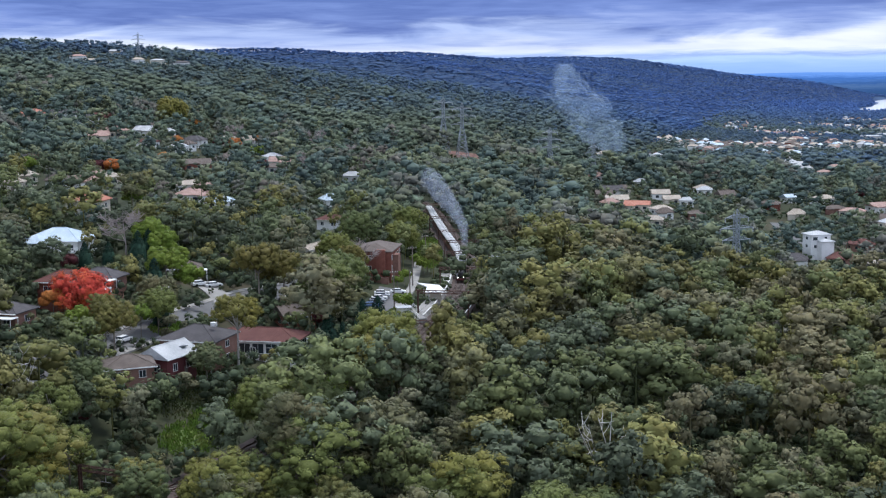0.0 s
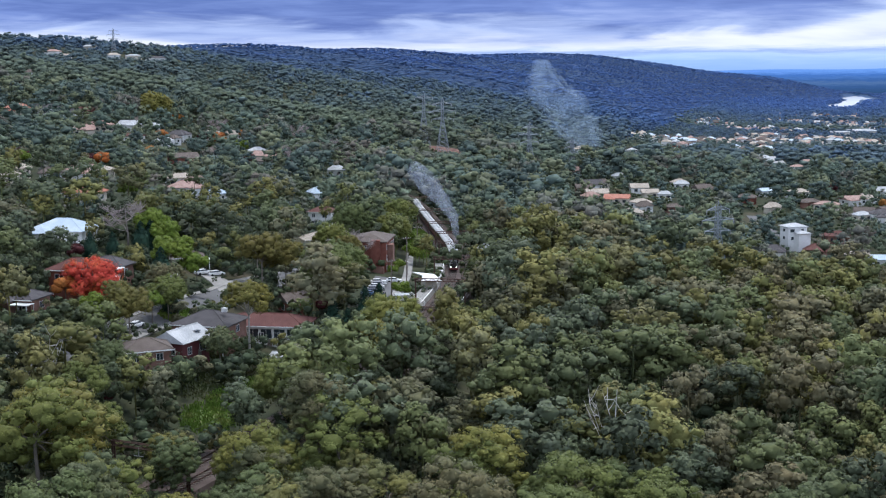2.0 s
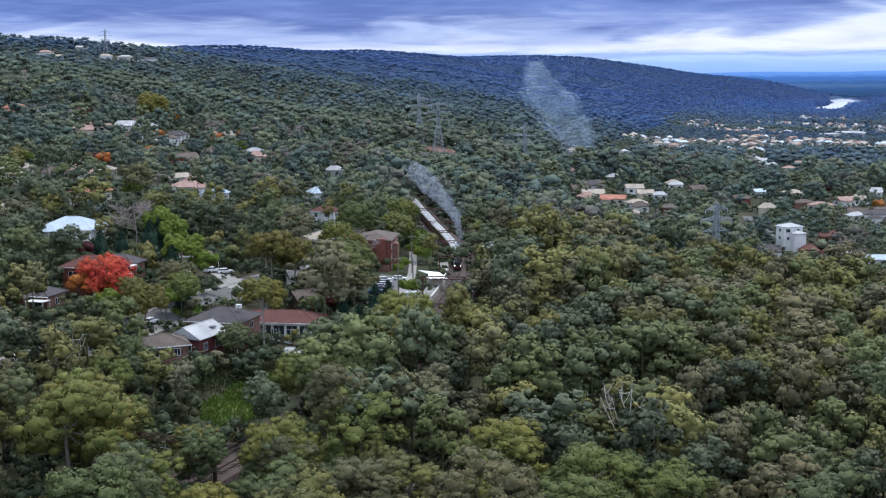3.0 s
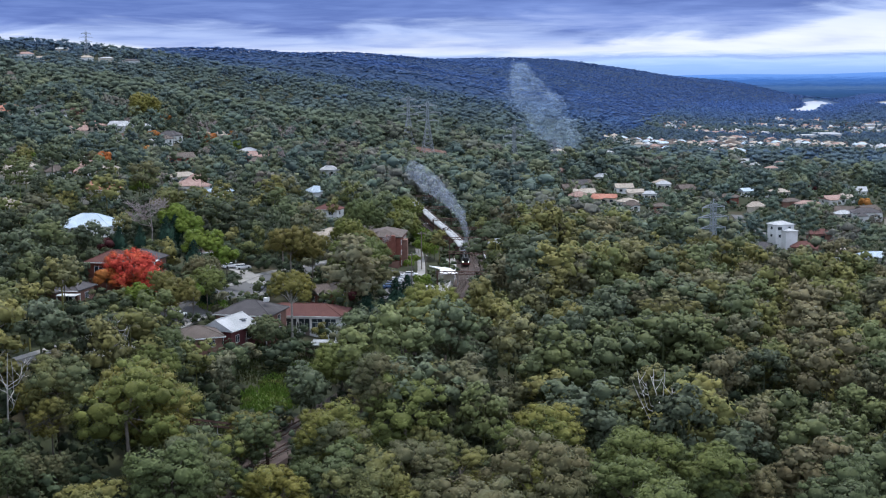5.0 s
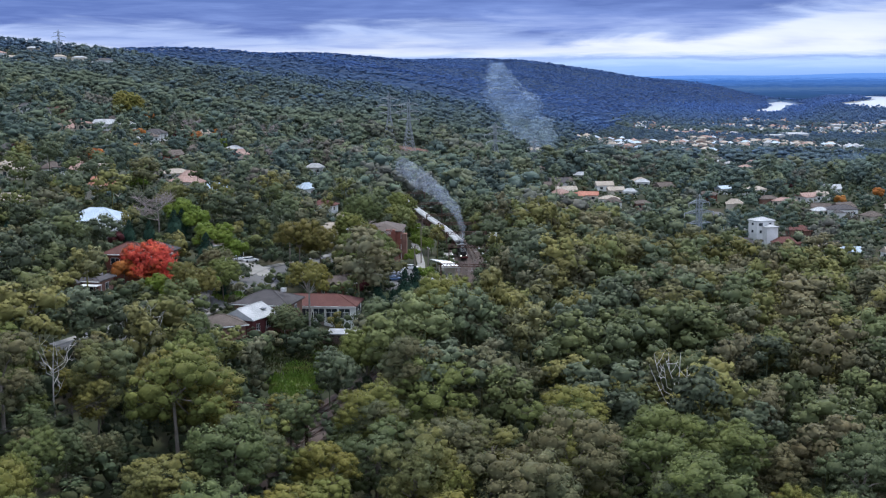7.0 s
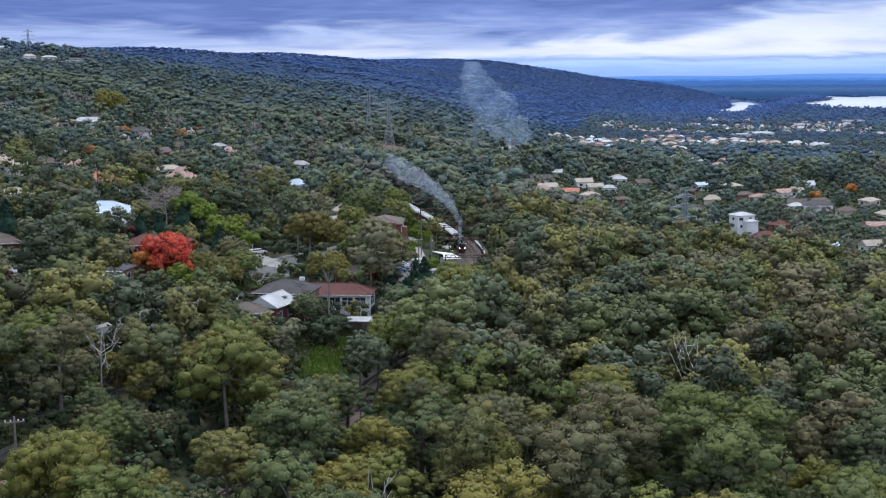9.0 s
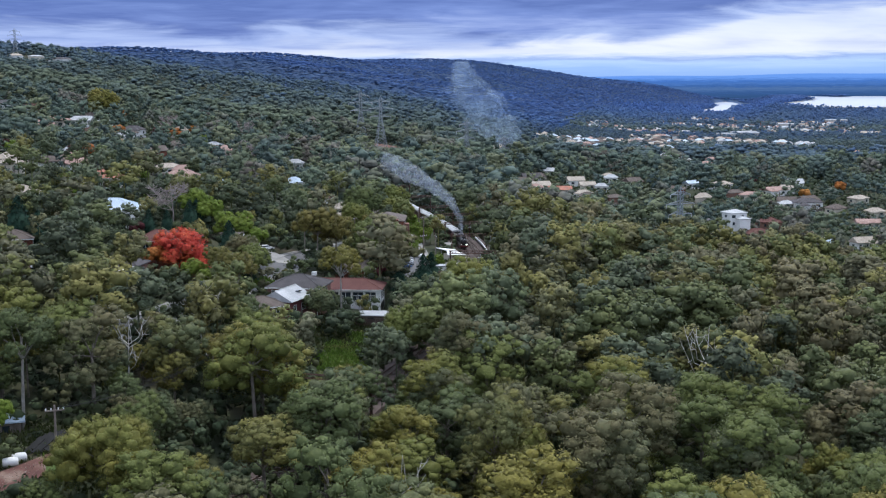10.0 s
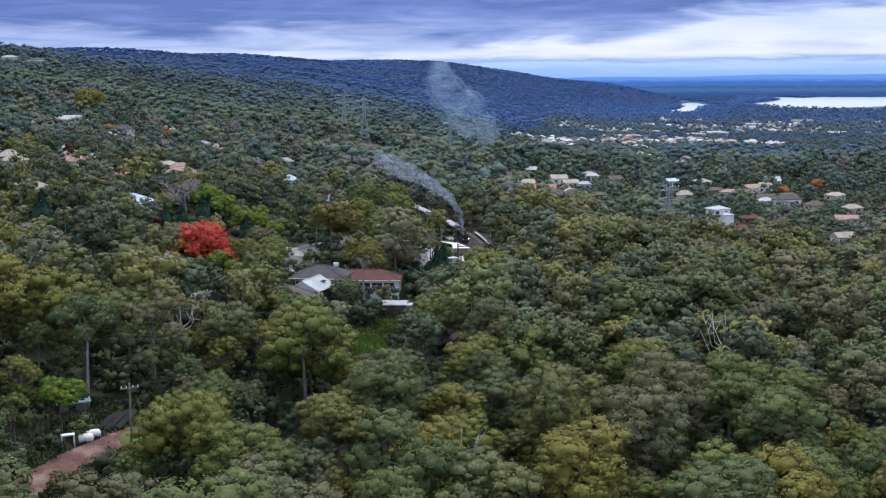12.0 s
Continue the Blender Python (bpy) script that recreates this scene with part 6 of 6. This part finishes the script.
    x, y = x[ok], y[ok]
    hh = rng.uniform(7, 13.5, len(x))
    flat = foot_x(y) - x < -40
    hh = np.where(flat, rng.uniform(6, 14, len(x)), hh)
    keep = ~(inside([(a, b - 70) for a, b in RIVER], x, y) | (foot_x(y) - x > 1150) | (np.hypot(x + 35, y + 17) > 4840) | inside([(a, b - 120) for a, b in LAKE], x, y) | inside([(1970 + (a - 1970) * 1.025, 3500 + (b - 3500) * 1.05) for a, b in LAKE], x, y))
    x, y, hh = x[keep], y[keep], hh[keep]
    # painted haze tint again deepens with distance, held back on the near plain
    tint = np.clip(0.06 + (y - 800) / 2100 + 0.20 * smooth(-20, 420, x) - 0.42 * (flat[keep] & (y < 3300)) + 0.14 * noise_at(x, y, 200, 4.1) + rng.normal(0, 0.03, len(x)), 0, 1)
    k4 = [(V * (1.3, 1.3, 0.30) + (0, 0, 0.36), F, D) for V, F, D in templates(400, 6, 2, 1, 0.12, trunk=False, R=0.94, heads=2, bushy=True, lean_up=2.2)]
    level = flat[keep] & (y < 3600)
    joined_forest("ridge_trees", "distant woodland on the long ridge with haze-blue leaf colour", rng, x[~level], y[~level], hh[~level], k4, tint[~level], M_LEAF_RIDGE, 0.1)
    k5 = [(V * (0.95, 0.95, 1.0), F, D) for V, F, D in templates(420, 6, 3, 1, 0.12, trunk=False, R=0.62, heads=3, bushy=True, lean_up=1.5)]
    joined_forest("plain_trees", "dark haze-tinted trees between the houses of the plain", rng, x[level], y[level], hh[level], k5, tint[level], M_LEAF_RIDGE, 0.14)


LANDMARK_ROOM = []


def landmark(ob, rows):
    """Known single trees: x, y, height scale, room kept free round it."""
    for x, y, sc, room in rows:
        sits(ob, x, y, sc, random.uniform(0, 360))
        LANDMARK_ROOM.append((x, y, room))
    for c in list(ob.children):
        bpy.data.objects.remove(c)
    bpy.data.objects.remove(ob)


maple = tree_kind("maple_tree", "scarlet autumn maple beside the brick house", "maple tree", "", 5, 5.6, 11.5, 1.2, 100, 60, 0.20, M_RED, heads=10, loose=0.14, low=-0.6, spread=(0.8, 1.5))
landmark(maple, [(-78, 258, 1.06, 7), (-72.5, 253.5, 0.6, 4)])
lime = tree_kind("garden_tree", "bright lime-green leafy garden tree", "tree", "lime-green garden trees", 6, 3.6, 8.0, 0.85, 90, 60, 0.14, M_LIME, heads=6)
landmark(lime, [(-94, 135, 1.0, 4), (-11.8, 352, 0.6, 3), (-13.5, 345, 0.5, 3), (-6.5, 372, 0.75, 3), (-5.5, 380, 0.8, 3), (-157, 464, 1.1, 5), (-122, 366, 1.0, 5), (-103, 405, 1.0, 5), (-96, 640, 1.2, 6), (-66.7, 290.5, 1.5, 6), (-74, 243, 0.9, 5), (-61, 290, 1.1, 4), (-70, 236, 0.9, 4), (-79, 325, 1.5, 5), (-74, 320, 1.3, 5), (-11, 311, 0.75, 3.5), (-6, 392, 0.7, 3), (-8, 404, 0.85, 3), (-4.5, 412, 0.6, 3), (-9, 385, 0.6, 3), (-94, 344, 0.8, 5), (-64, 252, 0.9, 4), (-118, 352, 0.7, 4)])
gold = tree_kind("olive_tree", "olive-gold leaved tree beside the houses", "tree", "olive-gold trees", 7, 5.0, 13.0, 0.9, 90, 60, 0.14, M_GOLD, heads=6)
landmark(gold, [(-45, 291, 1.3, 6), (-40, 297, 1.15, 6), (-64.5, 233, 0.95, 5), (-68, 240, 0.9, 5), (-26, 340, 0.9, 6), (-66, 178, 0.8, 5)])
pine = cone_kind("conifer", "dark green conical garden conifer", "dark conifers", 8, 3.3, 10, 1500, 0.27, M_CONIFER)
landmark(pine, [(-117, 272, 1.3, 5), (-112, 270, 1.0, 4), (-67.6, 281, 1.07, 4), (-26, 262, 1.0, 3.5), (-22.5, 259, 0.9, 3), (-89.5, 301.6, 0.78, 3.5), (-85.2, 307.5, 0.75, 3.5), (-79.6, 315, 1.0, 5), (-62, 262, 0.8, 3), (-19, 272, 1.15, 3.5), (-16, 280, 1.1, 3), (-78, 320, 1.0, 4)])
orange = tree_kind("autumn_tree", "orange-leaved autumn tree in a garden", "tree", "autumn trees", 9, 3.2, 7.0, 0.9, 14, 80, 0.26, M_ORANGE)
landmark(orange, [(-130, 572, 1.1, 6), (-150, 752, 1.2, 6), (-104, 708, 1.2, 6), (-83.5, 256.5, 0.98, 3), (-112, 664, 1.3, 6), (-140, 648, 1.1, 6), (255, 656, 1.2, 6), (287, 677, 1.3, 6), (-135, 500, 1.2, 5), (-30.3, 356, 1.25, 5)])
plum = tree_kind("plum_tree", "dark plum-red leaved garden tree", "tree", "plum trees", 10, 3.0, 6.5, 0.9, 12, 80, 0.26, M_PLUM)
landmark(plum, [(-115, 243, 1.1, 4), (-121, 668, 1.2, 6), (-165, 495, 1.1, 5), (-156, 742, 1.2, 6), (-88, 600, 1.2, 6), (-92, 298, 0.8, 3), (-108, 228, 0.8, 4), (-30, 285, 0.9, 3), (247, 719, 1.2, 5), (-62, 200, 0.8, 3), (-140, 500, 1.1, 5)])
grey = bare_kind("bare_tree", "leafless pale grey tree", "bare trees", 12, 11, 6, M_GREY_TWIG, 300)
landmark(grey, [(-27, 352, 1.0, 4), (-23, 350, 0.9, 3), (-75, 736, 1.3, 7), (-54, 700, 1.2, 7), (-65, 608, 1.2, 7), (-85, 323, 1.25, 6), (-118, 700, 1.2, 6), (-66, 668, 1.2, 6), (-60, 610, 1.0, 6), (-75, 640, 1.0, 6), (-30, 640, 1.0, 6)])
dead = bare_kind("dead_gum", "dead white-limbed gum tree standing in the forest", "dead gum trees", 13, 18, 5, M_DEAD, 28)
landmark(dead, [(25, 186, 1.3, 5), (-69, 189, 0.95, 3), (-40, 120, 0.95, 4), (-79, 166, 0.9, 3)])
tall_gum = tree_kind("gum_tree", "tall gum tree with leaning pale trunk and sparse crown", "gum tree", "pale-trunked gums", 14, 4.0, 15.0, 1.1, 90, 62, 0.12, M_LEAF, M_PALE_BARK, low=-0.4, heads=9, loose=0.20, core=0.74, spread=(0.80, 1.22))
landmark(tall_gum, [(-41.5, 238, 1.2, 3), (-27, 296, 1.0, 5), (-88, 190, 1.15, 4), (-115, 205, 1.1, 5), (-60, 180, 1.05, 4), (-92.0, 147.1, 1.25, 4)])
big = tree_kind("gum_tree", "broad spreading gum tree with layered dark crown", "gum tree", "broad gum trees", 15, 7.0, 17.0, 1.0, 230, 62, 0.14, M_LEAF, heads=16, loose=0.12, low=-0.6, core=0.76, spread=(0.80, 1.20))
landmark(big, [(-30.5, 200, 0.80, 7), (-12, 238, 1.05, 9), (-31, 346, 0.8, 6), (-27, 383, 0.95, 6), (-14, 392, 0.8, 5), (-12, 430, 0.9, 5), (-29, 291, 1.0, 8), (-61.5, 257, 0.6, 5), (-158, 724, 1.25, 8), (-15.5, 226, 0.9, 7), (-62, 205, 0.66, 5), (-63.5, 267.2, 0.62, 5), (-76, 114, 0.85, 7), (-26.5, 307.0, 0.92, 8), (-46.4, 230.8, 0.5, 4)])
plant_forest()


def grass(name, x, y, rx, ry, count, rng, material, label):
    """Tufts of rough grass over a patch of open ground."""
    a, u = rng.uniform(0, 6.283, count), rng.uniform(0, 1, count) ** 0.5 * rng.uniform(0.9, 1.18, count)
    px, py = x + rx * u * np.cos(a), y + ry * u * np.sin(a)
    bare = np.min([np.hypot(px - a_, py - b_) for a_, b_ in TRACK], 0) > 2.7
    px, py, count = px[bare], py[bare], int(bare.sum())
    foot = np.stack([px, py, height(px, py) + 0.22], -1)
    t = rng.uniform(0, 6.283, count)
    w, h = rng.uniform(0.12, 0.30, count), rng.uniform(0.25, 0.75, count)
    side = np.stack([np.cos(t) * w, np.sin(t) * w, 0 * t], -1)
    tip = foot + np.stack([rng.normal(0, 0.15, count), rng.normal(0, 0.15, count), h], -1)
    V = np.stack([foot - side, foot + side, tip], 1).reshape(-1, 3)
    ob = new(name, array_mesh(name, V, np.arange(3 * count).reshape(-1, 3), material))
    tagged(ob, label, "grass", kind="stuff")


M_TUFT = paint("grass_blades", [(0.10, 0.17, 0.026), (0.14, 0.21, 0.036), (0.19, 0.19, 0.06)], 0.8, 4, 3, island=0.5)
# darker copy of the grass, with the trees' shade put into its colour
M_TUFT_SHADE = paint("shaded_grass_blades", [(0.040, 0.055, 0.018), (0.065, 0.080, 0.026), (0.095, 0.085, 0.040)], 0.85, 4, 3, island=0.5)
grass_rng = np.random.RandomState(21)
for mx, my, rx, ry in list(MEADOWS):
    if my < 470:
        grass("grass_tufts", mx, my, rx, ry, int(42 * rx * ry) + 200, grass_rng, M_TUFT, "rough tufted grass on open ground among the trees")
grass("grass_tufts", -90, 138, 9, 14, 1400, grass_rng, M_TUFT_SHADE, "sparse grass under the gum trees by the yard")
grass("grass_tufts", -101, 121, 9, 12, 2600, grass_rng, M_TUFT_SHADE, "rough grass beside the dirt track")
grass("grass_tufts", -86, 119, 9, 9, 2600, grass_rng, M_TUFT_SHADE, "rough grass below the power pole")
grass("grass_tufts", -46, 226, 16, 14, 4500, grass_rng, M_TUFT_SHADE, "unmown grass round the hillside houses")


def gravel():
    """Loose stones and clods on the dirt track."""
    rng = np.random.RandomState(31)
    line = np.array([(p[0], p[1]) for p in TRACK])
    at = rng.uniform(0, len(line) - 1.001, 900)
    i, u = at.astype(int), (at % 1)[:, None]
    p = line[i] * (1 - u) + line[i + 1] * u + rng.normal(0, 1.25, (900, 2))
    z = height(p[:, 0], p[:, 1]) + 0.26
    size = rng.uniform(0.02, 0.06, (900, 1, 1)) * rng.choice([1, 1, 1, 2], (900, 1, 1))
    V = np.stack([p[:, 0], p[:, 1], z], -1)[:, None] + OCTA_V[None] * size * rng.uniform(0.6, 1.3, (900, 6, 1))
    F = OCTA_F[None] + 6 * np.arange(900)[:, None, None]
    tagged(new("gravel", array_mesh("gravel", V.reshape(-1, 3), F.reshape(-1, 3), M_STONE)), "loose stones and clods on the dirt track", "gravel", kind="stuff")


M_STONE = paint("pale_stones", [(0.16, 0.11, 0.09), (0.30, 0.25, 0.21), (0.38, 0.34, 0.30)], 0.9, 0.6, 6, island=0.6)
gravel()

# ---- smoke ----

STEAM = [(4.6, 363.5, 3.0), (6.6, 380, 7.2), (6.6, 403, 10.5), (4.2, 425, 13.2), (0.8, 455, 15.5), (-3, 492, 16.5), (-6, 530, 18)]
STEAM_R = [0.45, 0.9, 1.5, 2.1, 2.8, 3.4, 3.0]
COLUMN = [(144, 1010, -3), (134, 1010, 10), (125, 1015, 24), (116, 1020, 38), (107, 1025, 53), (105, 1030, 69)]
COLUMN_R = [10, 17, 21, 20, 14, 6]


def plume(name, line, radii, material, label, seed, across, shells=3, rough=1.0):
    """Drifting smoke as soft nested skins round a bent line."""
    t = thing(name, pose(0, 0, 0), label, "smoke", kind="stuff")
    pts = [Vector(p) for p in line]
    fine, rad = [], []
    for i in range(len(pts) - 1):
        for k in range(8):
            u = k / 8
            fine.append(pts[i].lerp(pts[i + 1], u))
            rad.append(radii[i] * (1 - u) + radii[i + 1] * u)
    fine.append(pts[-1])
    rad.append(radii[-1])
    for sh in range(shells):
        s = Shape()
        for p, w in zip(fine, rad):
            for k in range(20):
                a = k * math.pi / 10
                s.v.append(p + w * (1.10 - 0.28 * sh) * (math.cos(a) * Vector((1, 0, 0)) + math.sin(a) * across))
        s.f = [(i * 20 + k, i * 20 + (k + 1) % 20, i * 20 + 20 + (k + 1) % 20, i * 20 + 20 + k) for i in range(len(fine) - 1) for k in range(20)]
        v = []
        for k, p in enumerate(s.v):
            q, size = Vector(p), rad[k // 20]
            d = noise.noise_vector(q / (size * 2.4 + 1) + Vector((seed, sh * 0.4, 0))) * size * 0.62 * rough + noise.noise_vector(q / (size * 0.9 + 0.5) + Vector((seed, sh * 3, 4))) * size * 0.34 * rough
            v.append(tuple(q + d))
        s.v = v
        part("smoke_skin", s, material, t, flat=False)


plume("steam_plume", STEAM, STEAM_R, M_SMOKE, "grey-blue steam trailing up and back from the locomotive", 3, Vector((0, 0.3, 0.95)), 3)
plume("smoke_column", COLUMN, COLUMN_R, M_HAZE, "thin blue smoke column rising over the valley trees", 5, Vector((0, 1, 0)), 2, 0.5)
